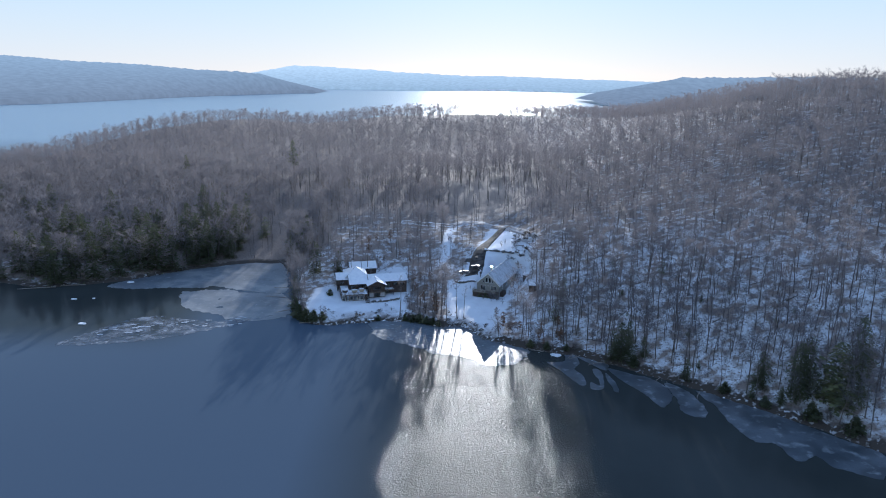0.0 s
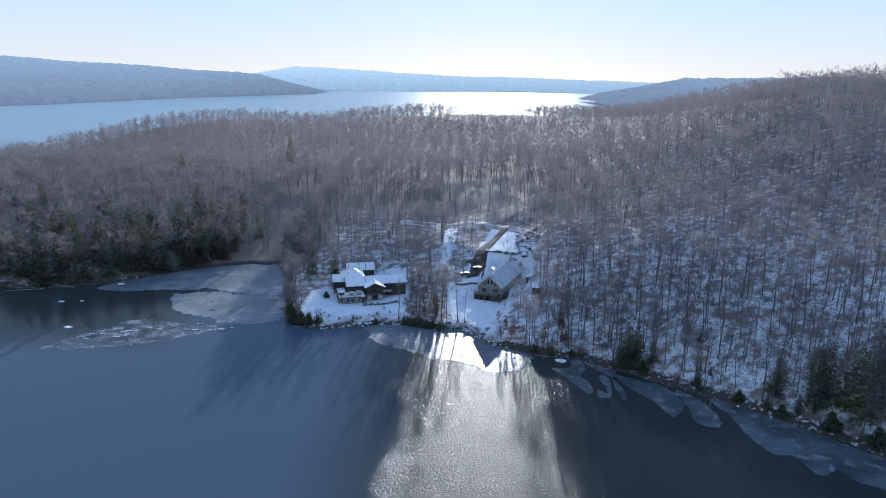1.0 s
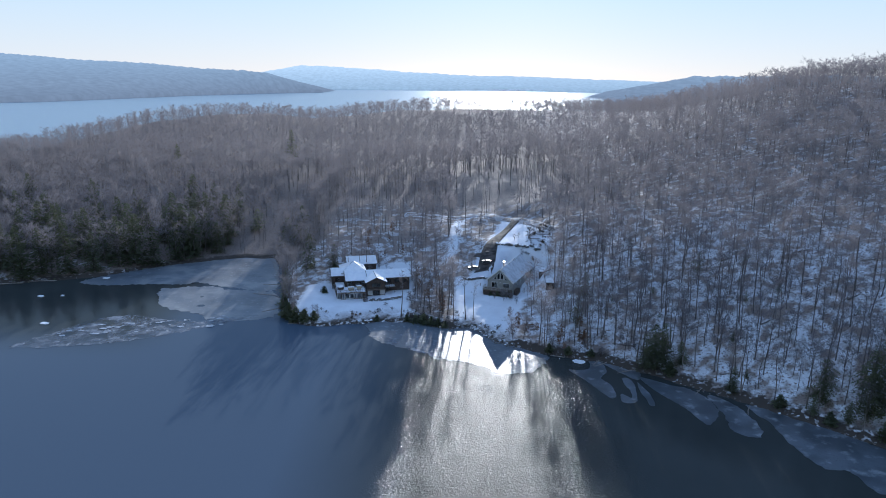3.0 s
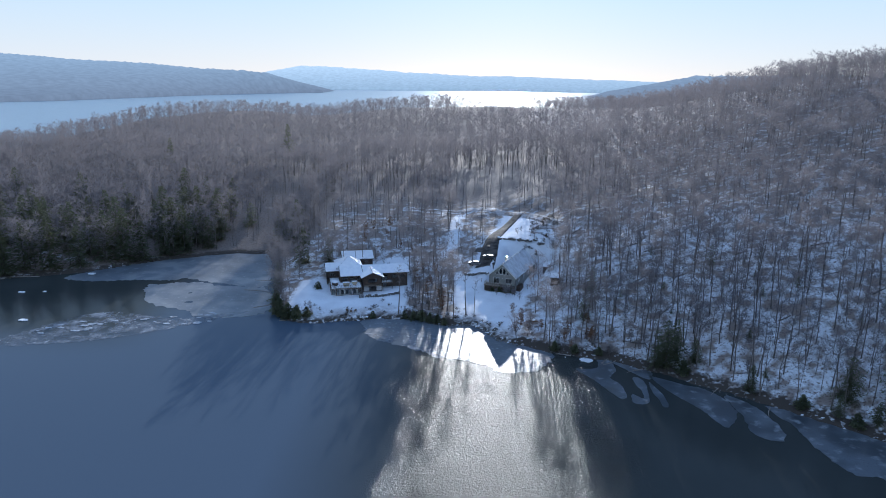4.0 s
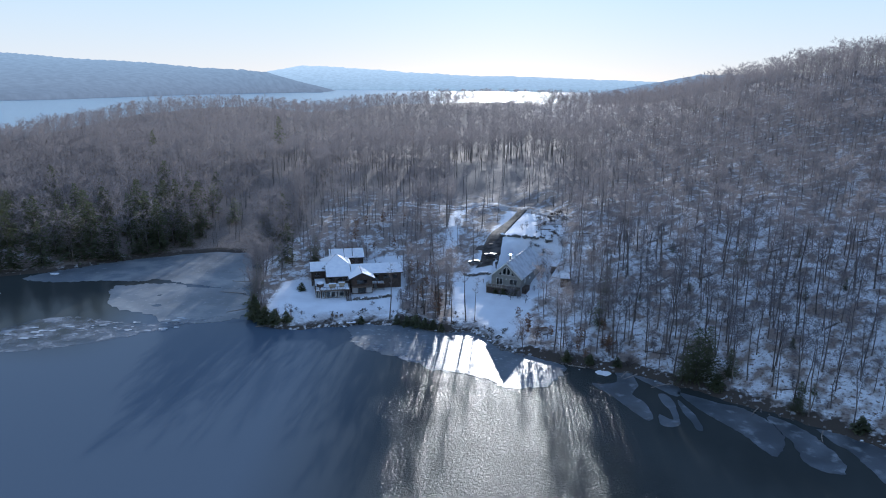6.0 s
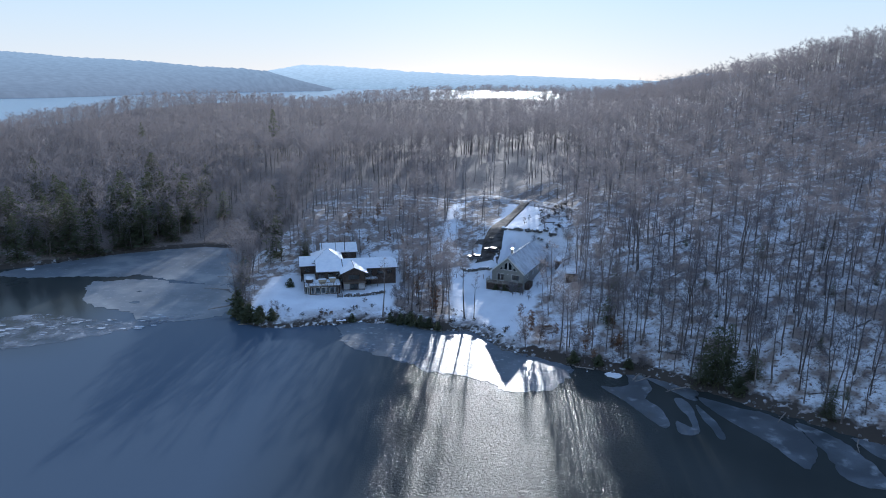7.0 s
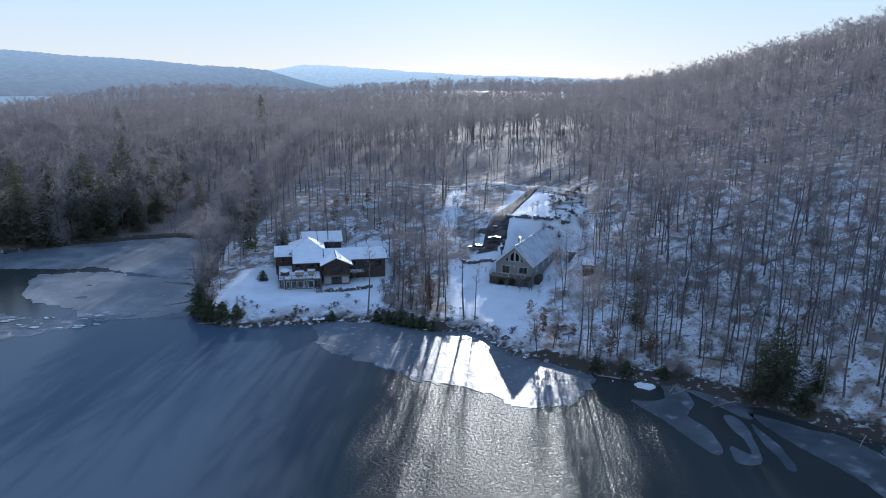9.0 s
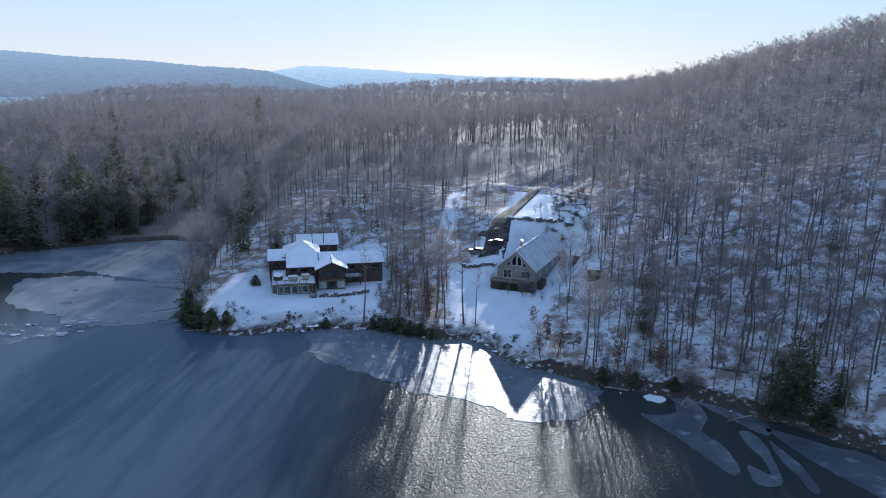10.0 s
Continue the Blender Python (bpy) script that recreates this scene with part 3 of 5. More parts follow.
for i, (x, y) in enumerate(near):
    s, w, k = 0.5 + 0.58 * rng.uniform() ** 0.55, rng.uniform(0, 2 * math.pi), i % len(originals)
    m = Matrix.Translation((x, y, float(land(x, y)))) @ Matrix.Rotation(w, 4, "Z") @ Matrix.Diagonal((s, s, s, 1))
    if i < len(originals):
        originals[k].matrix_basis = m
    else:
        copy_thing(originals[k], m).scale = (s, s, s)

is_near = lambda x, y: ((x > 20) & (x < 130) & (y > 150) & (y < 266) & (y - shore_y(x) < 62)) | ((x > -106) & (x < 12) & (y < 340) & (y - shore_y(x) < 75))
wood("hardwood_stand", KINDS_NEAR, deeper, "tall leafless grey hardwoods thick on the slope above the shore", 17, [M_BARK, M_TWIG], (0.55, 1.08))
mid = scatter(-330, 340, 90, 470, 6.0, lambda x, y: woodland(x, y) & ~is_near(x, y), 9)
wood("hardwood_stand", KINDS_MID, mid, "leafless grey hardwood forest on snowy slopes", 10, [M_BARK, M_TWIG])
KINDS_POLE = [bare_tree(81 + i, 14.5 + i, 6, 110, 1.9, (1.1, 0.034), 4, 0.55, 1, 1, 0.0068) for i in range(4)]
poles = scatter(-120, 60, 250, 485, 5.6, lambda x, y: (y - shore_y(x) > 2) & ~cleared(x, y) & sunny_gap(x, y) & (np.sin(x * 1.31) * np.cos(y * 1.73) > np.where((x > -56) & (x < -3), -0.7, np.where(x < -56, -0.1, np.where((x > 7) & (x < 30) & (y > 300), 0.3, -0.2)))), 11)
wood("young_stand", KINDS_POLE, poles, "thin stand of slender leafless poles on sunlit snow", 15, [M_BARK, M_TWIG])
far1 = scatter(-460, 520, 470, 700, 8.8, woodland, 12)
far2 = scatter(-620, 760, 700, 1160, 11.0, woodland, 13)
wood("distant_woods", KINDS_FAR, far1, "leafless forest canopy on the plateau beyond the road", 14, [M_BARK, M_TWIG])
wood("distant_woods", KINDS_FARTHEST, far2, "distant leafless forest canopy in winter haze", 16, [M_BARK, M_TWIG])


# ---- more materials ----
M_ROOF = material("dark_shingles", (0.09, 0.08, 0.08), 0.85, [(2.0, (0.05, 0.045, 0.045), 0.4, 0.6)])
M_ROOF_THAW = material("shingles_under_melting_snow", (0.66, 0.68, 0.72), 0.65, [(0.5, (0.50, 0.51, 0.54), 0.44, 0.62), (3.0, (0.30, 0.29, 0.29), 0.60, 0.70)], [(4.0, 0.03)])
M_LOG = material("dark_brown_siding", (0.09, 0.064, 0.05), 0.8, [(1.3, (0.042, 0.03, 0.024), 0.4, 0.65), (6.0, (0.095, 0.065, 0.048), 0.5, 0.7)], [(4.0, 0.02)])
M_GREY_SIDING = material("grey_green_siding", (0.29, 0.28, 0.255), 0.75, [(0.7, (0.24, 0.235, 0.215), 0.4, 0.65), (8.0, (0.33, 0.32, 0.295), 0.5, 0.7)], [(10.0, 0.01)])
M_STONEWORK = material("foundation_stone", (0.15, 0.135, 0.12), 0.9, [(2.0, (0.08, 0.072, 0.065), 0.45, 0.6)], [(3.0, 0.05)])
M_TRIM = material("pale_trim_paint", (0.80, 0.79, 0.76), 0.6, [(4.0, (0.68, 0.67, 0.64), 0.5, 0.7)])
M_PANEL = material("pale_wall_panel", (0.44, 0.43, 0.42), 0.7, [(3.0, (0.45, 0.44, 0.43), 0.45, 0.65)])
M_DECK = material("weathered_deck_wood", (0.22, 0.17, 0.13), 0.8, [(3.0, (0.13, 0.10, 0.08), 0.4, 0.65)], [(8.0, 0.01)])
M_RAIL = material("pale_rail_wood", (0.42, 0.39, 0.34), 0.75, [(4.0, (0.32, 0.29, 0.25), 0.45, 0.65)])
M_ROCK = material("dark_grey_rock", (0.17, 0.16, 0.15), 0.9, [(1.5, (0.08, 0.075, 0.07), 0.42, 0.62), (5.0, (0.26, 0.25, 0.24), 0.58, 0.72)], [(4.0, 0.05)], island=0.3)
M_DRIVE = material("wet_gravel_drive", (0.12, 0.105, 0.095), 0.8, [(0.5, (0.045, 0.04, 0.038), 0.4, 0.62), (0.35, (0.60, 0.62, 0.66), 0.66, 0.76)], [(6.0, 0.02)], spec=0.08)
M_ROAD = material("packed_snow_road", (0.40, 0.37, 0.36), 0.85, [(0.25, (0.17, 0.13, 0.105), 0.46, 0.60), (1.4, (0.62, 0.63, 0.66), 0.52, 0.66)], [(5.0, 0.02)], spec=0.08)
M_METAL = material("galvanised_metal", (0.6, 0.6, 0.6), 0.25, [(5.0, (0.45, 0.45, 0.45), 0.4, 0.7)], metal=1.0)
M_TAN = material("tan_canvas_cover", (0.42, 0.35, 0.25), 0.85, [(3.0, (0.34, 0.28, 0.20), 0.4, 0.7)], [(3.0, 0.03)])
M_DARK_PAINT = material("dark_car_paint", (0.03, 0.033, 0.04), 0.5, [(6.0, (0.045, 0.045, 0.05), 0.5, 0.7)])
M_SILVER_PAINT = material("silver_car_paint", (0.16, 0.165, 0.175), 0.5, [(6.0, (0.25, 0.25, 0.27), 0.5, 0.7)], metal=0.4)
M_TYRE = material("tyre_rubber", (0.02, 0.02, 0.02), 0.9, [(9.0, (0.05, 0.045, 0.04), 0.5, 0.7)])
M_DEADWOOD = material("bleached_deadwood", (0.34, 0.30, 0.27), 0.85, [(2.0, (0.22, 0.19, 0.17), 0.4, 0.65)], [(6.0, 0.02)])
M_RUST = material("rusty_dry_leaves", (0.20, 0.105, 0.058), 0.85, [(0.8, (0.13, 0.078, 0.05), 0.4, 0.65)], island=0.4)
M_PINE_PALE = material("sunlit_pine_needles", (0.17, 0.17, 0.07), 0.8, [(0.35, (0.09, 0.10, 0.045), 0.4, 0.6)], island=0.4)
M_GLASS = material("window_glass", (0.75, 0.8, 0.82), 0.03)
M_GLASS.node_tree.nodes["Principled BSDF"].inputs["Transmission Weight"].default_value = 1.0
M_WHITE_ICE = material("white_slush_ice", (0.24, 0.27, 0.32), 0.5, [(0.16, (0.12, 0.145, 0.18), 0.42, 0.60), (0.7, (0.62, 0.65, 0.70), 0.58, 0.68)], [(1.5, 0.05), (5.0, 0.03)])


def with_gaps(m, scale, low, high):
    """Lets the water show where the ice has not closed."""
    n, l = m.node_tree.nodes, m.node_tree.links
    geo, tex, ramp = n.new("ShaderNodeNewGeometry"), n.new("ShaderNodeTexNoise"), n.new("ShaderNodeMapRange")
    tex.inputs["Scale"].default_value, tex.inputs["Detail"].default_value = scale, 6
    ramp.inputs["From Min"].default_value, ramp.inputs["From Max"].default_value = low, high
    l.new(geo.outputs["Position"], tex.inputs["Vector"])
    l.new(tex.outputs["Fac"], ramp.inputs["Value"])
    l.new(ramp.outputs[0], n["Principled BSDF"].inputs["Alpha"])


with_gaps(M_WHITE_ICE, 0.26, 0.36, 0.74)


# ---- building helpers ----
BOX_FACES = [(0, 2, 3, 1), (4, 5, 7, 6), (0, 1, 5, 4), (1, 3, 7, 5), (3, 2, 6, 7), (2, 0, 4, 6)]


def boxes(*rows):
    """Vertices and faces of boxes x0, x1, y0, y1, z0, z1."""
    v, f = [], []
    for x0, x1, y0, y1, z0, z1 in rows:
        n = len(v)
        v += [(x, y, z) for z in (z0, z1) for y in (y0, y1) for x in (x0, x1)]
        f += [tuple(n + i for i in q) for q in BOX_FACES]
    return v, f


def prism_along(outline, axis, a, b):
    """An outline in the plane across the axis ("x" or "y"), pushed from a to b."""
    n = len(outline)
    put = (lambda p, w: (w, p[0], p[1])) if axis == "x" else (lambda p, w: (p[0], w, p[1]))
    v = [put(p, a) for p in outline] + [put(p, b) for p in outline]
    return v, [tuple(range(n)), tuple(range(2 * n - 1, n - 1, -1))] + [(i, n + i, n + (i + 1) % n, (i + 1) % n) for i in range(n)]


def slab(corners, thick):
    """A sloping sheet: four (or three) upper corners and the thickness, downwards."""
    c = [Vector(p) for p in corners]
    n = (c[1] - c[0]).cross(c[2] - c[0]).normalized()
    n = -n if n.z < 0 else n
    k = len(c)
    v = [tuple(p) for p in c] + [tuple(p - n * thick) for p in c]
    return v, [tuple(range(k)), tuple(range(2 * k - 1, k - 1, -1))] + [(i, k + i, k + (i + 1) % k, (i + 1) % k) for i in range(k)]


def part(name, shape, mat, parent, label="", at=None, bevel=0.0):
    """One mesh under a thing or under a part."""
    bm = bmesh.new()
    vs = [bm.verts.new(p) for p in shape[0]]
    for q in shape[1]:
        bm.faces.new([vs[i] for i in q])
    bmesh.ops.recalc_face_normals(bm, faces=bm.faces)
    if bevel:
        bmesh.ops.bevel(bm, geom=bm.edges[:], offset=bevel, segments=1, affect="EDGES")
    me = bpy.data.meshes.new(name)
    bm.to_mesh(me)
    bm.free()
    me.materials.append(mat)
    ob = new(name, me)
    ob.parent = parent
    if at is not None:
        ob.matrix_basis = at
    return tagged(ob, label)


def empty(name, m, label, category, group=""):
    ob = tagged(new(name), label, category, group)
    ob.matrix_basis = m
    return ob


def wall(house, at, length, height, openings, mat, thick=0.2, panes=2, frame_mat=None, label=""):
    """A wall from at (a pose: x along it, y into the house) with openings a0, a1, b0, b1 cut through and windows set in them."""
    xs = sorted({0, length, *[o[0] for o in openings], *[o[1] for o in openings]})
    zs = sorted({0, height, *[o[2] for o in openings], *[o[3] for o in openings]})
    index, v, f = {}, [], []
    for y in (0, thick):
        for x in xs:
            for z in zs:
                index[x, y, z] = len(v)
                v.append((x, y, z))
    solid = {(i, k) for i in range(len(xs) - 1) for k in range(len(zs) - 1)
             if not any(o[0] <= xs[i] and xs[i + 1] <= o[1] and o[2] <= zs[k] and zs[k + 1] <= o[3] for o in openings)}
    for i, k in solid:
        x0, x1, z0, z1 = xs[i], xs[i + 1], zs[k], zs[k + 1]
        for y in (0, thick):
            f.append((index[x0, y, z0], index[x1, y, z0], index[x1, y, z1], index[x0, y, z1]))
        for (di, dk), (p, q) in (((-1, 0), ((x0, z0), (x0, z1))), ((1, 0), ((x1, z0), (x1, z1))), ((0, -1), ((x0, z0), (x1, z0))), ((0, 1), ((x0, z1), (x1, z1)))):
            if (i + di, k + dk) not in solid:
                f.append((index[p[0], 0, p[1]], index[q[0], 0, q[1]], index[q[0], thick, q[1]], index[p[0], thick, p[1]]))
    used = sorted({i for q in f for i in q})
    again = {i: n for n, i in enumerate(used)}
    body = part("wall", ([v[i] for i in used], [tuple(again[i] for i in q) for q in f]), mat, house, label, at)
    for a0, a1, b0, b1 in openings:
        count = max(1, round((a1 - a0) / 0.95)) if panes else 1
        w = 0.08
        rows = [(a0, a1, -0.03, 0.12, b0, b0 + w), (a0, a1, -0.03, 0.12, b1 - w, b1), (a0, a0 + w, -0.03, 0.12, b0 + w, b1 - w), (a1 - w, a1, -0.03, 0.12, b0 + w, b1 - w)]
        step = (a1 - a0) / count
        rows += [(a0 + step * i - 0.035, a0 + step * i + 0.035, -0.02, 0.10, b0 + w, b1 - w) for i in range(1, count)]
        win = part("window", boxes(*rows), frame_mat or M_TRIM, house, "", at)
        for i in range(count):
            part("pane", boxes((a0 + step * i + 0.05, a0 + step * (i + 1) - 0.05, 0.03, 0.05, b0 + 0.06, b1 - 0.06)), M_GLASS, win, "dark window glass")
    return body


def roof(house, corners, snow=0.14, cover=None, thick=0.18):
    """A roof plane of shingles with snow lying on it, a little short of its edges."""
    under = part("roof", slab(corners, thick), M_ROOF, house, "dark shingled roof plane")
    if snow:
        c = [Vector(p) for p in corners]
        mid = sum(c, Vector()) / len(c)
        n = (c[1] - c[0]).cross(c[2] - c[0]).normalized()
        n = -n if n.z < 0 else n
        top = [p + (mid - p).normalized() * 0.12 + n * snow for p in c]
        part("roof_snow", slab(top, snow - 0.004), cover or M_SNOW, under, "thick snow lying on the roof", bevel=0.03)
    return under


def railing(deck, path, z, mat, posts=1.6, high=0.95, balusters=True, gap=0.2):
    """Posts, two rails and balusters along a path of (x, y)."""
    for (x0, y0), (x1, y1) in zip(path, path[1:]):
        length = math.hypot(x1 - x0, y1 - y0)
        turn = math.degrees(math.atan2(y1 - y0, x1 - x0))
        at = pose(x0, y0, z, 0, 0, turn)
        for i in range(int(length / posts) + 1):
            x = min(i * posts, length)
            part("post", boxes((x - 0.05, x + 0.05, -0.05, 0.05, 0, high + 0.05)), mat, deck, "", at)
        rail = part("rail", boxes((0, length, -0.06, 0.06, high, high + 0.08), (0, length, -0.025, 0.025, 0.12, 0.18)), mat, deck, "", at)
        if balusters:
            rows = [(x, x + 0.03, -0.015, 0.015, 0.18, high) for x in np.arange(0.2, length - 0.1, gap)]
            part("balusters", boxes(*rows), mat, rail)


def stairs(house, at, width, rise, steps, mat):
    run = 0.28
    for i in range(steps):
        part("step", boxes((0, width, -run * (i + 1), -run * i, rise - (i + 1) * rise / steps - 0.06, rise - (i + 1) * rise / steps)), mat, house, "", at)
    for x in (-0.06, width):
        part("stringer", prism_along([(0, rise - 0.02), (0, rise - 0.32), (-run * steps, -0.3), (-run * steps, 0.05)], "x", x, x + 0.06), mat, house, "", at)
        part("handrail", prism_along([(0, rise + 0.9), (0, rise + 0.82), (-run * steps, 0.82), (-run * steps, 0.9)], "x", x, x + 0.06), mat, house, "", at)


# ---- the brown lake house ----
H1 = pose(-37.5, 248.3, 1.9, 0, 0, 13.5)
lake_house = empty("lake_house", H1, "long dark brown lake house with snow-covered roofs and a raised deck", "house")
E2, R2 = 5.25, 7.05
# lower storey under the deck, with its row of glazed doors
wall(lake_house, pose(1.2, 0.3, 0), 8.0, 2.45, [(0.3, 1.1, 0.35, 2.15), (1.4, 2.7, 0.35, 2.15), (2.9, 4.2, 0.35, 2.15), (4.4, 5.1, 0.35, 2.15), (5.3, 6.6, 0.35, 2.15), (6.8, 7.7, 0.35, 2.15)], M_LOG, label="lower wall with a row of white-framed windows")
wall(lake_house, pose(-0.3, 1.5, 0, 0, 0, -38.6), 1.92, 2.45, [(0.15, 1.75, 0.1, 2.2)], M_LOG)
wall(lake_house, pose(-0.3, 12.3, 0, 0, 0, -90), 10.8, 2.45, [(3, 4.2, 0.8, 2.0)], M_LOG)
wall(lake_house, pose(9.2, 0.3, 0, 0, 0, 90), 6.0, 2.45, [], M_LOG)
# main storey
wall(lake_house, pose(3.1, 6.3, 2.45), 7.2, 2.7, [(0.6, 2.4, 0.05, 2.1), (3.2, 5.0, 0.05, 2.1), (5.5, 6.7, 0.8, 2.0)], M_LOG, frame_mat=M_LOG)
wall(lake_house, pose(3.1, 12.5, 2.45, 0, 0, -90), 6.2, 2.7, [(2, 3.6, 0.05, 2.1)], M_LOG, frame_mat=M_LOG)
wall(lake_house, pose(-1.0, 12.5, 2.45), 4.1, 2.7, [(1.0, 2.6, 0.7, 2.0)], M_LOG, frame_mat=M_LOG)
wall(lake_house, pose(-1.0, 20.2, 0, 0, 0, -90), 7.7, 5.1, [(3, 4.5, 3.1, 4.4)], M_LOG, frame_mat=M_LOG)
wall(lake_house, pose(16.4, 7.2, 0), 9.4, 5.1, [(0.6, 2.6, 2.6, 4.6), (4.0, 5.8, 3.2, 4.5), (6.8, 8.4, 3.2, 4.5), (1.0, 2.2, 0.2, 2.1)], M_LOG, frame_mat=M_LOG)
wall(lake_house, pose(25.8, 7.2, 0, 0, 0, 90), 8.1, 5.1, [(3, 4.6, 3.0, 4.4)], M_LOG, frame_mat=M_LOG)
wall(lake_house, pose(25.8, 15.3, 0, 0, 0, 180), 26.8, 5.1, [(4, 5.6, 3, 4.3), (9, 10.6, 3, 4.3)], M_LOG, frame_mat=M_LOG)
part("gable_wall", prism_along([(7.2, 5.1), (15.3, 5.1), (11.25, 6.75)], "x", 25.6, 25.8), M_LOG, lake_house)
# the front gable with its big window and pale panels below
wall(lake_house, pose(10.3, 2.5, 0.3), 6.1, 4.9, [(1.5, 4.6, 2.95, 4.35), (1.9, 4.2, 0.15, 1.75)], M_LOG, frame_mat=M_LOG, label="front gable wall with a wide picture window")
part("gable_wall", prism_along([(10.3, 5.2), (16.4, 5.2), (13.35, 6.6)], "y", 2.5, 2.7), M_LOG, lake_house)
wall(lake_house, pose(10.3, 7.2, 0, 0, 0, -90), 4.7, 5.2, [], M_LOG)
wall(lake_house, pose(16.4, 2.5, 0, 0, 0, 90), 4.7, 5.2, [(1.2, 2.4, 3.2, 4.4)], M_LOG, frame_mat=M_LOG)
for x0, x1 in ((10.4, 12.1), (14.6, 16.3)):
    part("wall_panel", boxes((x0, x1, 2.44, 2.497, 0.5, 2.1)), M_PANEL, lake_house, "pale lower wall panel")
balcony = part("balcony", boxes((10.2, 16.5, 1.5, 2.49, 2.45, 2.62)), M_DECK, lake_house, "narrow wooden balcony under the gable")
# roofs
roof(lake_house, [(3.0, 5.6, 4.88), (10.6, 5.6, 4.88), (10.6, 11.2, R2), (3.0, 11.2, R2)])
roof(lake_house, [(10.6, 6.4, 5.18), (26.4, 6.4, 5.18), (26.4, 11.2, R2), (10.6, 11.2, R2)])
roof(lake_house, [(3.0, 16.0, 5.18), (26.4, 16.0, 5.18), (26.4, 11.2, R2), (3.0, 11.2, R2)])
roof(lake_house, [(13.35, 1.6, 6.85), (13.35, 10.6, 6.85), (9.5, 8.2, 5.05), (9.5, 1.6, 5.05)])
roof(lake_house, [(13.35, 1.6, 6.85), (13.35, 10.6, 6.85), (17.2, 8.2, 5.05), (17.2, 1.6, 5.05)])
roof(lake_house, [(-1.5, 11.8, 5.1), (5.0, 11.8, 5.1), (5.0, 16.3, 6.95), (-1.5, 16.3, 6.95)])
roof(lake_house, [(-1.5, 20.8, 5.1), (5.0, 20.8, 5.1), (5.0, 16.3, 6.95), (-1.5, 16.3, 6.95)])
part("gable_wall", prism_along([(12.5, 5.1), (20.2, 5.1), (16.3, 6.7)], "x", -1.0, -0.8), M_LOG, lake_house)
PEAK = (6.9, 18.6, 8.55)
for a0, b0 in (((2.2, 12.6), (11.4, 12.6)), ((11.4, 12.6), (11.4, 24.2)), ((11.4, 24.2), (2.2, 24.2)), ((2.2, 24.2), (2.2, 12.6))):
    roof(lake_house, [(*a0, 5.75), (*b0, 5.75), PEAK])
part("rear_wall", boxes((2.7, 10.9, 15.5, 23.7, 0.5, 5.6)), M_LOG, lake_house)
# deck, rails and outside stair
deck = part("deck", boxes((-0.4, 9.6, -0.2, 6.2, 2.46, 2.62), (-0.4, 3.0, 6.2, 12.4, 2.46, 2.62)), M_DECK, lake_house, "raised wooden deck")
part("deck_snow", boxes((-0.2, 9.4, 0.0, 6.15, 2.624, 2.74), (-0.2, 2.9, 6.15, 12.3, 2.624, 2.74)), M_SNOW, deck, "snow on the deck", bevel=0.03)
railing(deck, [(-0.35, 12.2), (-0.35, 1.2), (1.1, -0.15), (8.0, -0.15)], 2.62, M_LOG)
stairs(lake_house, pose(8.3, -0.2, -0.4), 1.25, 3.0, 16, M_LOG)
side_deck = part("side_deck", boxes((16.6, 20.4, 4.6, 7.15, 2.3, 2.45)), M_DECK, lake_house, "small side deck")
part("deck_snow", boxes((16.7, 20.3, 4.7, 7.1, 2.454, 2.6)), M_SNOW, side_deck, "snow on the side deck", bevel=0.03)
railing(side_deck, [(16.65, 4.65), (20.35, 4.65), (20.35, 7.1)], 2.45, M_LOG)
for x in (16.8, 20.2):
    part("support_post", boxes((x - 0.08, x + 0.08, 4.7, 4.86, -0.3, 2.3)), M_LOG, side_deck)


def lump(size, seed, rough=0.25, cut=0.0, rings=6, segs=9):
    """A rounded uneven body, flattened below at cut."""
    rng = np.random.default_rng(seed)
    v, f = [], []
    for i in range(rings + 1):
        for k in range(segs):
            w, p = 2 * math.pi * k / segs, math.pi * i / rings
            r = 1 + rng.uniform(-rough, rough) * (0 < i < rings)
            v.append((size[0] * r * math.sin(p) * math.cos(w), size[1] * r * math.sin(p) * math.sin(w), max(size[2] * math.cos(p) * r, -size[2] * cut)))
    for i in range(rings):
        for k in range(segs):
            a, b = i * segs + k, i * segs + (k + 1) % segs
            f.append((a, b, b + segs, a + segs))
    return v, f


def deck_set(at, wide, label):
    """Covered seating: a tan cover, broad above and drawn in below, with snow on it."""
    thing = empty("covered_seating", at, label, "patio furniture", "covered patio furniture on the deck")
    h = 1.25
    rings = [(0.62, 0.0), (0.7, 0.35), (0.95, 0.85), (1.0, h)]
    v, f = [], []
    for s, z in rings:
        v += [(-wide * s, -0.5 * s, z), (wide * s, -0.5 * s, z), (wide * s, 0.5 * s, z), (-wide * s, 0.5 * s, z)]
    for i in range(len(rings) - 1):
        f += [(i * 4 + k, i * 4 + (k + 1) % 4, i * 4 + 4 + (k + 1) % 4, i * 4 + 4 + k) for k in range(4)]
    f += [(0, 1, 2, 3), (12, 13, 14, 15)]
    part("cover", (v, f), M_TAN, thing, "sagging tan canvas cover", bevel=0.06)
    part("snow_cap", boxes((-wide * 0.95, wide * 0.95, -0.46, 0.46, h + 0.004, h + 0.16)), M_SNOW, thing, "snow on the cover", bevel=0.05)


deck_set(H1 @ pose(4.6, 1.7, 2.74), 1.15, "tan covered patio seating standing on the snowy deck")
deck_set(H1 @ pose(7.4, 2.6, 2.74), 0.95, "smaller tan covered patio seat on the snowy deck")
tub = empty("hot_tub", H1 @ pose(1.2, 4.0, 2.74), "dark round hot tub capped with deep snow on the deck", "hot tub")
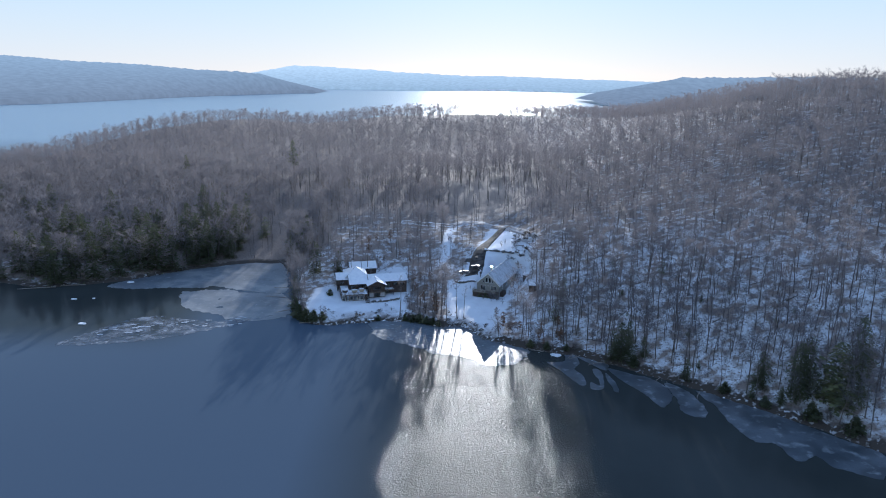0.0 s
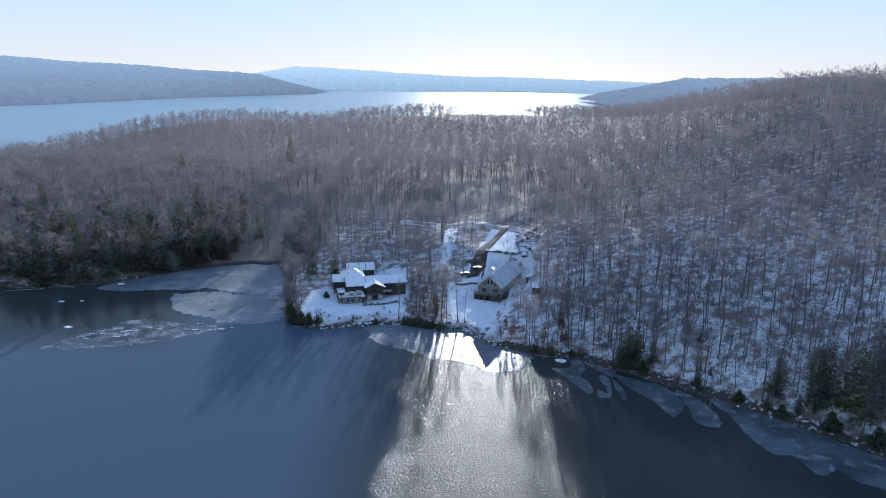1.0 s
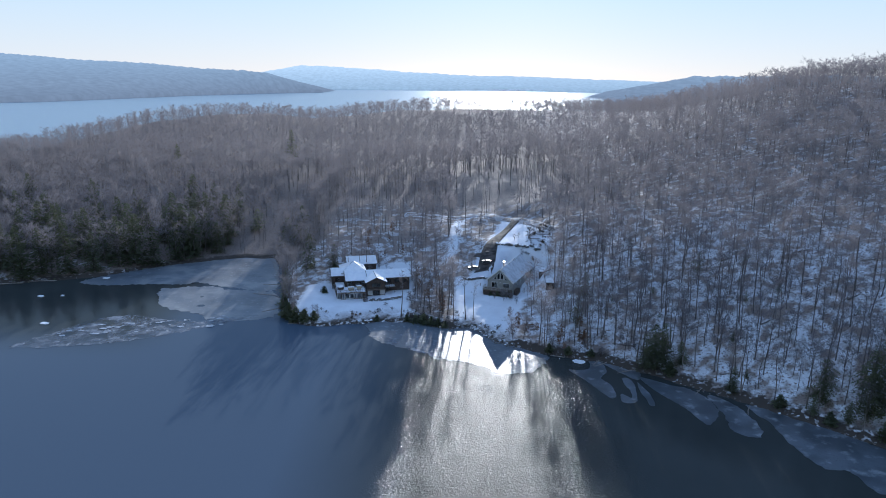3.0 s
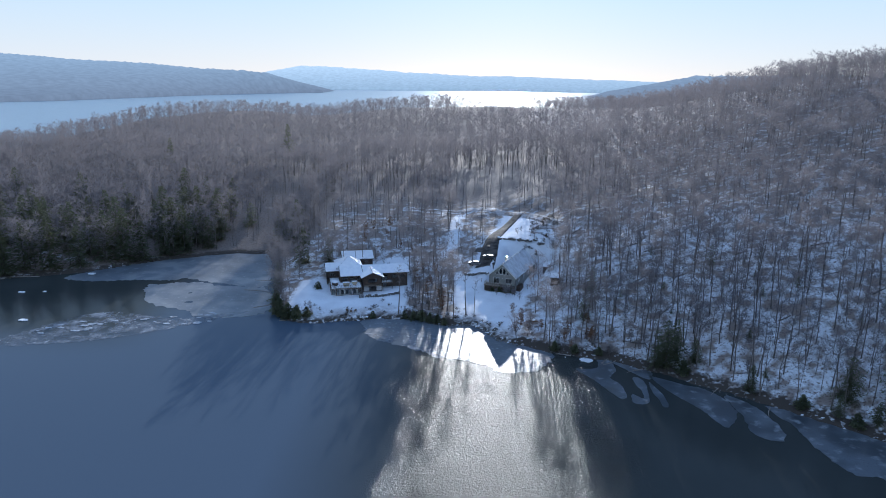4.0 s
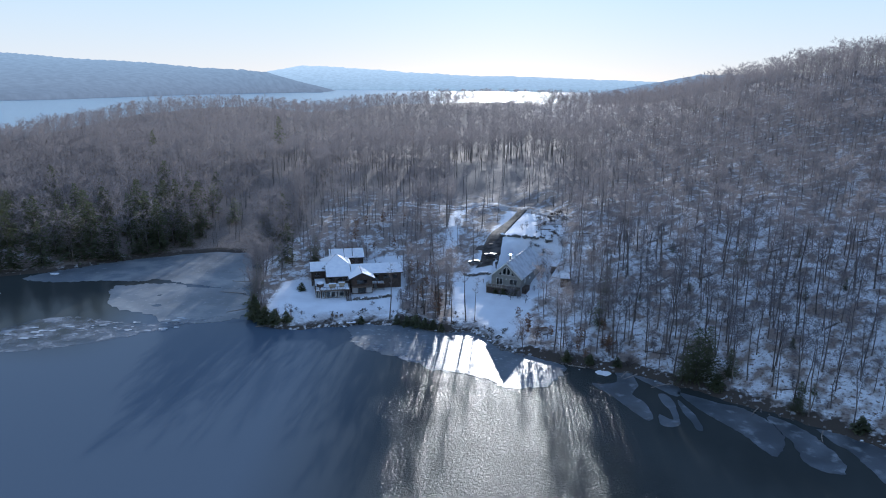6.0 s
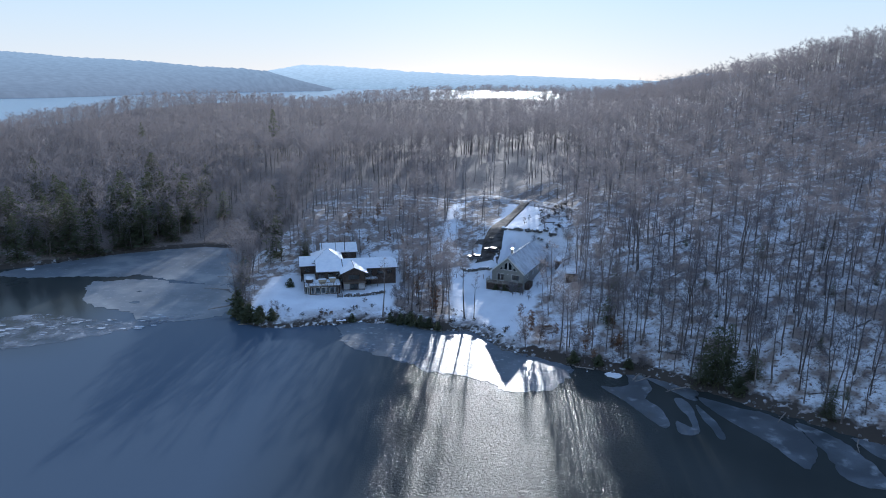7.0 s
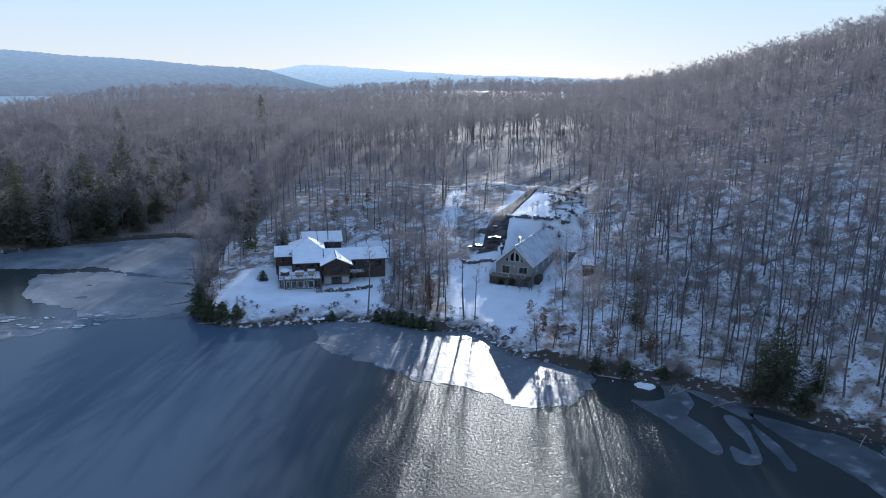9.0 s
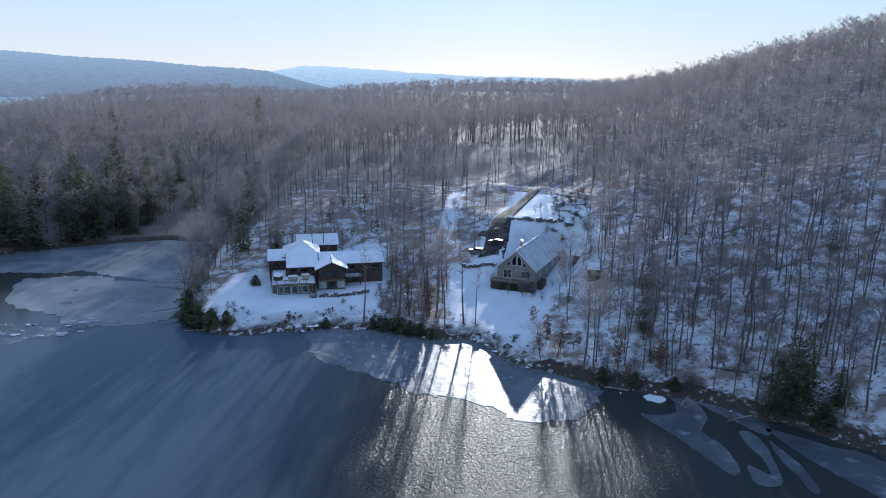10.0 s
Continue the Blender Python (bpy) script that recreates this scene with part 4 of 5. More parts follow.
ring = [(1.05 * math.cos(k * math.pi / 8), 1.05 * math.sin(k * math.pi / 8)) for k in range(16)]
part("tub_wall", ([(x, y, z) for z in (0, 0.85) for x, y in ring], [(k, (k + 1) % 16, 16 + (k + 1) % 16, 16 + k) for k in range(16)] + [tuple(range(16)), tuple(range(31, 15, -1))]), M_LOG, tub)
part("snow_cap", [[(x, y, z + 1.0) for x, y, z in lump((1.15, 1.15, 0.5), 3, 0.12, 0.3)[0]], lump((1.15, 1.15, 0.5), 3, 0.12, 0.3)[1]], M_SNOW, tub, "rounded heap of snow")

# ---- garage behind the lake house ----
garage = empty("garage", H1 @ pose(5.6, 25.0, 3.3), "brown garage with a snowy gable roof behind the house", "garage")
wall(garage, pose(0, 0, 0), 10.6, 2.5, [(1, 2.2, 0.9, 2.0)], M_LOG, frame_mat=M_LOG)
wall(garage, pose(10.6, 0, 0, 0, 0, 90), 8.0, 2.5, [(1, 3.6, 0.0, 2.2), (4.4, 7.0, 0.0, 2.2)], M_LOG, panes=0)
wall(garage, pose(0, 8.0, 0, 0, 0, -90), 8.0, 2.5, [], M_LOG)
wall(garage, pose(10.6, 8.0, 0, 0, 0, 180), 10.6, 2.5, [], M_LOG)
for x in (0.0, 10.4):
    part("gable_wall", prism_along([(0, 2.5), (8, 2.5), (4, 4.2)], "x", x, x + 0.2), M_LOG, garage)
roof(garage, [(-0.5, -0.6, 2.35), (11.1, -0.6, 2.35), (11.1, 4, 4.4), (-0.5, 4, 4.4)])
roof(garage, [(-0.5, 8.6, 2.35), (11.1, 8.6, 2.35), (11.1, 4, 4.4), (-0.5, 4, 4.4)])

# ---- the grey chalet ----
H2 = pose(17.6, 253.0, 3.1, 0, 0, -23)
chalet = empty("chalet", H2, "grey-green gabled chalet with tall gable windows and a front deck", "house")
W, LONG, EAVE, RIDGE, FLOOR = 4.6, 22.0, 5.35, 9.6, 2.45
wall(chalet, pose(-W, 0.0, FLOOR), 2 * W, EAVE - FLOOR - 0.1, [(1.5, 3.5, 0.05, 2.15), (5.7, 7.9, 0.5, 2.15)], M_GREY_SIDING, label="grey-green front wall with glazed doors")
wall(chalet, pose(-W, 0.02, -0.6), 2 * W, FLOOR + 0.6, [(1.2, 2.6, 0.7, 2.6), (5.5, 7.2, 1.4, 2.5)], M_STONEWORK)
part("gable_wall", prism_along([(-W, EAVE - 0.1), (W, EAVE - 0.1), (0, RIDGE - 0.25)], "y", 0.0, 0.2), M_GREY_SIDING, chalet)


def gable_window(outline):
    """A fixed gable light: a pale frame with glass set into it."""
    cx, cz = sum(p[0] for p in outline) / len(outline), sum(p[1] for p in outline) / len(outline)
    win = part("window", prism_along(outline, "y", -0.05, -0.004), M_TRIM, chalet, "pale-framed angled gable window")
    part("pane", prism_along([(cx + (x - cx) * 0.84, cz + (z - cz) * 0.88) for x, z in outline], "y", -0.07, -0.054), M_PANE_DARK, win, "dark glass")


M_PANE_DARK = material("dark_gable_glass", (0.012, 0.014, 0.017), 0.05)
for s in (-1, 1):
    gable_window([(s * 0.12, 5.7), (s * 1.15, 5.7), (s * 1.15, 7.35), (s * 0.12, 8.3)])
    gable_window([(s * 1.5, 5.7), (s * 2.6, 5.7), (s * 1.5, 6.75)])
wall(chalet, pose(W, 0, -0.6, 0, 0, 90), LONG, EAVE + 0.5, [(3, 4.2, 3.6, 4.9), (8, 9.4, 3.6, 4.9), (13, 14.4, 3.6, 4.9), (18, 19.2, 3.6, 4.9)], M_GREY_SIDING)
wall(chalet, pose(-W, LONG, -0.6, 0, 0, -90), LONG, EAVE + 0.5, [(4, 5.4, 3.6, 4.9), (10, 11.2, 3.1, 5.2), (15, 16.4, 3.6, 4.9)], M_GREY_SIDING)
wall(chalet, pose(W, LONG, -0.6, 0, 0, 180), 2 * W, EAVE + 0.5, [(3, 4.4, 3.6, 4.9)], M_GREY_SIDING)
part("gable_wall", prism_along([(-W, EAVE - 0.1), (W, EAVE - 0.1), (0, RIDGE - 0.25)], "y", LONG - 0.2, LONG), M_GREY_SIDING, chalet)
for s in (-1, 1):
    roof(chalet, [(0, -0.6, RIDGE), (0, LONG + 0.5, RIDGE), (s * (W + 0.5), LONG + 0.5, EAVE - 0.35), (s * (W + 0.5), -0.6, EAVE - 0.35)], 0.07, M_ROOF_THAW, 0.2)
    part("barge_board", slab([(0, -0.66, RIDGE + 0.03), (0, -0.6, RIDGE + 0.03), (s * (W + 0.5), -0.6, EAVE - 0.32), (s * (W + 0.5), -0.66, EAVE - 0.32)], 0.3), M_TRIM, chalet, "pale barge board")
for i in range(9):
    part("shingle_course", slab([(0.35 + i * 0.5, -0.55, RIDGE - 0.22 - i * 0.459), (0.35 + i * 0.5, LONG + 0.45, RIDGE - 0.22 - i * 0.459), (0.39 + i * 0.5, LONG + 0.45, RIDGE - 0.257 - i * 0.459), (0.39 + i * 0.5, -0.55, RIDGE - 0.257 - i * 0.459)], 0.02), M_ROOF, chalet)
part("chimney", boxes((-1.9, -1.3, 8.0, 8.6, 7.4, 9.9)), M_METAL, chalet, "bright metal chimney casing")
front_deck = part("deck", boxes((-W - 0.8, 3.4, -2.7, -0.004, FLOOR - 0.25, FLOOR)), M_DECK, chalet, "weathered wooden front deck")
railing(front_deck, [(-W - 0.7, -0.1), (-W - 0.7, -2.6), (3.3, -2.6), (3.3, -0.1)], FLOOR, M_RAIL, gap=0.34)
for x in (-W - 0.6, -2.6, 0.2, 3.2):
    part("support_post", boxes((x - 0.09, x + 0.09, -2.55, -2.37, -0.8, FLOOR - 0.25)), M_DECK, front_deck)
# added dark sheet that imitates the deep shade below the deck
part("deck_shade_sheet", boxes((-W - 0.7, 3.3, -2.32, -2.26, -0.6, FLOOR - 0.26)), M_LOG, front_deck, "dark board sheet standing in for the shade under the deck")
stairs(chalet, pose(3.5, -0.9, -0.3), 1.1, FLOOR + 0.3, 13, M_DECK)
part("lamp", boxes((-0.12, 0.12, -0.12, -0.004, 4.4, 4.7)), M_TRIM, chalet, "small wall lantern")
lean_to = part("lean_to", boxes((W + 0.004, W + 1.3, 1.0, 4.5, -0.6, 2.2)), M_LOG, chalet, "dark lean-to at the side wall")


# ---- sheds ----
def shed(at, w, d, h, label):
    thing = empty("shed", at, label, "shed", "garden sheds in the wood")
    part("wall", boxes((0, w, 0, 0.1, -0.8, h), (0, w, d - 0.1, d, -0.8, h), (0, 0.1, 0.1, d - 0.1, -0.8, h), (w - 0.1, w, 0.1, d - 0.1, -0.8, h)), M_LOG, thing)
    part("door", boxes((w * 0.35, w * 0.35 + 0.9, -0.05, -0.004, -0.2, 1.8)), M_DECK, thing, "plank door")
    for s, y0, y1 in ((0, -0.4, d / 2), (1, d + 0.4, d / 2)):
        roof(thing, [(-0.3, y0, h - 0.1), (w + 0.3, y0, h - 0.1), (w + 0.3, y1, h + 1.0), (-0.3, y1, h + 1.0)], 0.12)
    for x in (0, w - 0.1):
        part("gable_wall", prism_along([(0, h), (d, h), (d / 2, h + 0.85)], "x", x, x + 0.1), M_LOG, thing)


shed(pose(32.1, 244.2, float(land(33.5, 245.6)), 0, 0, -12), 2.8, 2.6, 2.0, "small brown wooden shed with a snowy roof among trees")
shed(pose(32.5, 265.8, float(land(33.9, 266.7)) - 0.1, 0, 0, -20), 3.4, 2.6, 2.0, "low dark shed with a snow-covered roof beside the chalet")


# ---- drive, road and tracks ----
def ribbon(name, line, mat, label, lift=0.07, step=1.5):
    """A strip that lies on the land: line rows of (x, y, width)."""
    line = np.array(line, dtype=float)
    run = np.concatenate([[0], np.cumsum(np.hypot(*np.diff(line[:, :2], axis=0).T))])
    s = np.arange(0, run[-1] + 0.01, step)
    x, y, w = (np.interp(s, run, line[:, i]) for i in range(3))
    for _ in range(4):
        x[1:-1], y[1:-1], w[1:-1] = ((q[:-2] + 2 * q[1:-1] + q[2:]) / 4 for q in (x, y, w))
    tx, ty = np.gradient(x), np.gradient(y)
    n = np.hypot(tx, ty)
    rows = []
    edge = waves(x * 3, y * 3, 9, 0.7) * 0.25
    for f in (-0.54, -0.5, -0.25, 0, 0.25, 0.5, 0.54):
        px, py = x - ty / n * (w * f + edge * np.sign(f)), y + tx / n * (w * f + edge * np.sign(f))
        rows.append(np.stack([px, py, land(px, py) + (lift if abs(f) < 0.52 else -0.25)], 1))
    k = len(s)
    a = (np.arange(len(rows) - 1)[:, None] * k + np.arange(k - 1)[None, :]).ravel()
    t = np.concatenate([np.stack([a, a + 1, a + k + 1], 1), np.stack([a, a + k + 1, a + k], 1)])
    return tagged(new(name, tri_mesh(name, np.concatenate(rows), t, [mat])), label, "road", kind="structure")


ribbon("road", [(x, y, 4.2) for x, y in zip(ROAD_X, ROAD_Y)][1:], M_ROAD, "narrow forest road of packed snow and brown gravel")
ribbon("driveway", [(12.2, 267.0, 6.5), (14.0, 273.0, 5.5), (14.6, 279.0, 6.4), (16.0, 286.0, 5.4), (18.6, 293.0, 4.4), (21.4, 299.0, 3.8), (24.6, 305.5, 3.4), (28.0, 312.5, 3.6)], M_DRIVE, "wet dark driveway climbing from the chalet to the road", 0.1)
ribbon("driveway_spur", [(14.5, 279.0, 4.0), (12.0, 280.6, 3.6), (9.4, 282.2, 2.0)], M_DRIVE, "short dark spur beside the driveway", 0.085, 0.8)


# ---- stones ----
STONES = [lump((0.5, 0.42, 0.32), 100 + i, 0.3, 0.7, 4, 6) for i in range(6)]
STONE_MESHES = [mesh_from("stone", v, f, M_ROCK) for v, f in STONES]
SNOW_CAP = mesh_from("stone_snow", [(x * 0.8, y * 0.8, max(z * 0.5 + 0.24, 0.2)) for x, y, z in STONES[2][0]], STONES[2][1], M_SNOW)


def stone_row(name, line, count, size, spread, label, seed, courses=1, snow=0.3, lift=0.1):
    """Stones laid along a line of (x, y), each a part of its own."""
    rng = np.random.default_rng(seed)
    line = np.array(line, dtype=float)
    run = np.concatenate([[0], np.cumsum(np.hypot(*np.diff(line, axis=0).T))])
    thing = empty(name, pose(line[0, 0], line[0, 1], float(max(land(*line[0]), 0))), label, "stone wall" if courses > 1 else "boulders")
    base = thing.matrix_basis.inverted()
    for c in range(courses):
        for i in range(count):
            s = run[-1] * (i + rng.uniform(0.2, 0.8)) / count
            x, y = np.interp(s, run, line[:, 0]) + rng.uniform(-spread, spread), np.interp(s, run, line[:, 1]) + rng.uniform(-spread, spread)
            k = size * rng.uniform(0.7, 1.3)
            z = float(land(x, y)) + lift * k + c * size * 0.5
            ob = new("stone", STONE_MESHES[rng.integers(6)])
            ob.parent = thing
            m = pose(x, y, z, rng.uniform(-15, 15), rng.uniform(-15, 15), rng.uniform(6.5, 365.9)) @ Matrix.Diagonal((k * rng.uniform(0.9, 1.5), k, k, 1))
            ob.matrix_basis = base @ m
            if c == courses - 1 and rng.uniform() < snow:
                cap = new("snow_cap", SNOW_CAP)
                cap.parent = ob
                tagged(cap, "patch of snow")
    return thing


stone_row("retaining_wall", [(5.1, 265.5), (8.2, 263.7), (13.3, 261.7)], 17, 0.8, 0.15, "dry-laid dark stone retaining wall capped with snow", 21, 2, 0.9)
stone_row("field_wall", [(18.4, 285.9), (21.4, 283.3), (24.4, 281.1), (28.2, 278.7), (34.1, 275.5)], 20, 1.5, 0.5, "row of dark field boulders edged with snow", 22, 1, 0.6, 0.25)
stone_row("rock_bank", [(-8.4, 232), (-3.5, 229.4), (0.4, 226.6), (4.4, 228.3), (7.4, 228.5), (10.3, 224.1), (12.2, 220.4), (14.1, 217.3), (17, 215.3), (20, 213.2)], 60, 0.9, 0.7, "broken dark rocks along the waterline below the lawn", 23, 1, 0.1)
stone_row("shore_rocks", [(-36.4, 229.3), (-30.4, 230.5), (-24.4, 232.4), (-16.3, 233.2), (-8.4, 232.4)], 40, 0.55, 0.9, "low dark rocks along the snowy lawn edge", 24, 1, 0.15)
stone_row("shore_rocks", [(24.9, 210.5), (32.7, 206.5), (42.5, 203.6), (49.3, 199.3), (61.8, 189.6), (75.3, 178), (91.6, 163.2), (104.1, 148.8)], 70, 0.7, 1.1, "dark rocks and roots along the wooded shore", 25, 1, 0.1)
stone_row("terrace_wall", [(-27, 248.2), (-24.5, 247.9), (-21.5, 249), (-18.4, 250.7), (-16.1, 252.8)], 16, 0.9, 0.15, "curved stone terrace wall topped with snow", 26, 2, 0.7)
stone_row("fire_pit", [(12.7, 222), (13.5, 221.3), (14.3, 221.8), (13.6, 222.7), (12.7, 222.1)], 10, 0.55, 0.1, "small dark stone fire pit in the snow", 27, 1, 0.2)

# ---- split-rail fence above the chalet ----
fence = empty("rail_fence", pose(30.3, 305.1, float(land(30.3, 305.1))), "old split-rail fence across the snowy field", "fence")
inv = fence.matrix_basis.inverted()
FENCE = [(30.3, 305.1), (31.4, 302), (32.8, 298.7), (34.5, 294.3), (36.7, 290.8), (39.2, 288.1)]
for (x0, y0), (x1, y1) in zip(FENCE, FENCE[1:] + FENCE[-1:]):
    z0 = float(land(x0, y0))
    part("post", boxes((-0.09, 0.09, -0.09, 0.09, -0.4, 1.25)), M_DEADWOOD, fence, "", inv @ pose(x0, y0, z0))
    if (x0, y0) != (x1, y1):
        z1, length = float(land(x1, y1)), math.hypot(x1 - x0, y1 - y0)
        for h in (0.55, 1.05):
            m = inv @ pose(x0, y0, z0 + h, 0, -math.degrees(math.atan2(z1 - z0, length)), math.degrees(math.atan2(y1 - y0, x1 - x0)))
            part("rail", boxes((-0.15, length + 0.15, -0.05, 0.05, -0.06, 0.06)), M_DEADWOOD, fence, "", m)


# ---- parked cars by the drive ----
def car(at, paint, label):
    thing = empty("car", at, label, "car", "cars parked by the chalet")
    side = [(-2.2, 0.35), (2.2, 0.35), (2.25, 0.7), (2.1, 0.92), (1.2, 1.0), (0.7, 1.02), (-1.9, 1.05), (-2.2, 0.95)]
    part("body", prism_along(side, "x", -0.88, 0.88), paint, thing, "", pose(0, 0, 0, 0, 0, 90) @ pose(0, 0, 0, 0, 0, -90), 0.06)
    part("cabin", prism_along([(1.15, 1.0), (0.45, 1.52), (-1.5, 1.55), (-2.0, 1.03)], "x", -0.76, 0.76), paint, thing, "", None, 0.06)
    for name, quad in (("windscreen", [(-0.66, 1.16, 1.04), (0.66, 1.16, 1.04), (0.62, 0.5, 1.53), (-0.62, 0.5, 1.53)]), ("rear_window", [(-0.66, -2.0, 1.1), (0.66, -2.0, 1.1), (0.62, -1.55, 1.5), (-0.62, -1.55, 1.5)])):
        part(name, slab(quad, -0.015), M_PANE_DARK, thing, "glinting car glass")
    for s in (-1, 1):
        part("side_window", boxes((s * 0.775 - 0.012, s * 0.775 + 0.012, -1.55, 0.5, 1.1, 1.45)), M_PANE_DARK, thing, "dark side glass")
    for x in (-0.82, 0.82):
        for y in (-1.35, 1.4):
            tyre = [(0.34 * math.cos(k * math.pi / 6) + y, 0.34 + 0.34 * math.sin(k * math.pi / 6)) for k in range(12)]
            w = part("wheel", prism_along(tyre, "x", x - 0.12, x + 0.12), M_TYRE, thing)
            part("rim", prism_along([(0.2 * math.cos(k * math.pi / 6) + y, 0.34 + 0.2 * math.sin(k * math.pi / 6)) for k in range(12)], "x", x + (0.124 if x > 0 else -0.14), x + (0.14 if x > 0 else -0.124)), M_METAL, w)


car(pose(13.9, 271.4, float(land(13.9, 271.4)) + 0.12, 5, 0, 60), M_DARK_PAINT, "dark car with glinting glass parked beside the chalet")
car(pose(8.9, 270.3, float(land(8.9, 270.3)) + 0.12, 4, 0, 75), M_SILVER_PAINT, "silver-grey car parked above the stone retaining wall")


# ---- ice on the lake ----
from mathutils import geometry


def ice_sheet(name, outline, mat, label, seed, thick=0.05, wobble=0.5):
    """A sheet of ice floating on the water with a softly curved, uneven outline."""
    pts = np.array(outline, dtype=float)
    n = len(pts)
    out = []
    for i in range(n):
        p0, p1, p2, p3 = pts[i - 1], pts[i], pts[(i + 1) % n], pts[(i + 2) % n]
        k = max(3, int(np.hypot(*(p2 - p1)) / 0.9))
        for u in np.arange(k) / k:
            out.append(0.5 * (2 * p1 + (p2 - p0) * u + (2 * p0 - 5 * p1 + 4 * p2 - p3) * u * u + (3 * p1 - p0 - 3 * p2 + p3) * u ** 3))
    out = np.array(out)
    out += np.stack([waves(out[:, 0] * 2, out[:, 1] * 2, 5.5, seed), waves(out[:, 0] * 2, out[:, 1] * 2, 4.7, seed + 2)], 1) * wobble
    bm = bmesh.new()
    top = [bm.verts.new((x, y, thick)) for x, y in out]
    low = [bm.verts.new((x, y, -0.02)) for x, y in out]
    for q in geometry.tessellate_polygon([[Vector((x, y, 0)) for x, y in out]]):
        bm.faces.new([top[i] for i in q])
    for i in range(len(top)):
        bm.faces.new((top[i], low[i], low[(i + 1) % len(top)], top[(i + 1) % len(top)]))
    bmesh.ops.recalc_face_normals(bm, faces=bm.faces)
    me = bpy.data.meshes.new(name)
    bm.to_mesh(me)
    bm.free()
    me.materials.append(mat)
    return tagged(new(name, me), label, "ice", "ice along the shore")


GREY_ICE = "thin grey lake ice frozen along the shore"
ice_sheet("ice_sheet", [(-104.3, 262.7), (-96.6, 245.4), (-80.6, 237.4), (-77.2, 233.2), (-64, 232.5), (-56.3, 239.8), (-61.8, 261), (-79.9, 264.5), (-86.9, 267.9), (-94.5, 267.3), (-101.2, 265.1)], M_COVE_ICE, "broad grey ice sheet in the cove", 1, 0.05, 0.9)
ice_sheet("ice_sheet", [(-137.8, 271.7), (-126.6, 267.5), (-112.3, 269.8), (-98.5, 270.1), (-94.9, 273), (-86.9, 269.5), (-78.8, 266.8), (-63.7, 264.2), (-67.2, 286.8), (-76.6, 313.3), (-92.8, 312.7), (-100.1, 305.4), (-113.6, 296), (-127.2, 284.5)], M_COVE_ICE, "shadow-striped ice filling the back of the cove", 2, 0.05, 0.9)
slush = ice_sheet("slush_ice", [(-124.1, 207.2), (-106.7, 209.5), (-93.9, 213.5), (-83.6, 219.1), (-77.4, 224.5), (-62.4, 236.6), (-70, 235.4), (-79.3, 230.2), (-89.3, 232.2), (-105, 235.1), (-112.3, 230.3), (-118.7, 219.3)], M_WHITE_ICE, "ragged white slush ice adrift off the cove", 3, 0.06, 1.1)
M_FLOE = material("crusted_floe_ice", (0.42, 0.46, 0.52), 0.55, [(0.9, (0.24, 0.28, 0.34), 0.42, 0.60), (4.0, (0.62, 0.65, 0.70), 0.55, 0.70)], [(3.0, 0.03)])
floes = np.random.default_rng(461)
for i in range(46):
    u = floes.uniform(0, 1)
    cx, cy, s = -118 + 48 * u + floes.uniform(-3, 3), 219 + 14 * u + floes.uniform(-5, 4), floes.uniform(0.22, 0.8)
    ring = [(cx + 1.7 * s * r * math.cos(w), cy + 0.8 * s * r * math.sin(w)) for w, r in zip(np.arange(9) * 2 * math.pi / 9, floes.uniform(0.6, 1.2, 9))]
    part("floe", ([(x, y, z) for z in (0.064, 0.12) for x, y in ring], [(k, (k + 1) % 9, 9 + (k + 1) % 9, 9 + k) for k in range(9)] + [tuple(range(8, -1, -1)), tuple(range(9, 18))]), M_FLOE, slush, "snow-crusted ice fragment" if i == 0 else "")
ice_sheet("ice_sheet", [(-25.5, 228.2), (-21.2, 217.8), (-12.4, 211.4), (-6, 207), (-2.1, 203.8), (2.9, 202.6), (6.3, 201.4), (9.8, 199.2), (12.7, 195.5), (16.6, 194.9), (20.6, 195.7), (23.6, 197.6), (28.2, 206.5), (23.4, 212.8), (17.6, 216.1), (11.7, 220.9), (8.9, 226.6), (5, 230.9), (-1.5, 230.7), (-8.8, 234.6), (-15.8, 234.9), (-24.8, 234.3)], M_FROST_ICE, "bright ice sheet below the lawns", 4, 0.05, 0.95)
ice_sheet("crusted_ice", [(-21.2, 218.3), (-12.4, 211.8), (-6, 207.4), (-2.1, 204.2), (2.9, 203), (3.3, 204.2), (-2, 205.4), (-5.9, 209), (-11.8, 214), (-18.7, 219.4)], M_WHITE_ICE, "white crusted rim of the ice sheet", 5, 0.09, 0.45)
ice_sheet("ice_finger", [(32.5, 198.2), (35.8, 192), (37.7, 187.4), (40.1, 181.7), (41.6, 182.2), (42.1, 185.7), (41.7, 189.7), (40.3, 193.3), (42.3, 196.8), (42.9, 199.3), (42, 204.9), (39.5, 205.5), (38.4, 199.5), (35, 198.1)], M_ICE, GREY_ICE, 6, 0.05, 0.2)
ice_sheet("ice_finger", [(45.7, 193.1), (45.6, 189.1), (46.1, 186), (45.5, 182), (44, 183.6), (43.3, 184.1), (42.5, 180.1), (44.4, 179), (46.4, 180.5), (47.5, 186), (48.1, 190.5), (47.2, 193.5)], M_ICE, GREY_ICE, 7, 0.05, 0.12)
ice_sheet("ice_finger", [(49.1, 190.9), (48.5, 185.4), (48.9, 181.9), (48.9, 178.3), (49.8, 177.9), (50.4, 179.8), (50.5, 184.8), (49.8, 188.4)], M_ICE, GREY_ICE, 8, 0.05, 0.12)
ice_sheet("ice_sheet", [(42.5, 203.3), (46.3, 201.1), (51.2, 196.9), (49.6, 192.4), (47.2, 195.5), (44.8, 199.2)], M_ICE, GREY_ICE, 9, 0.05, 0.2)
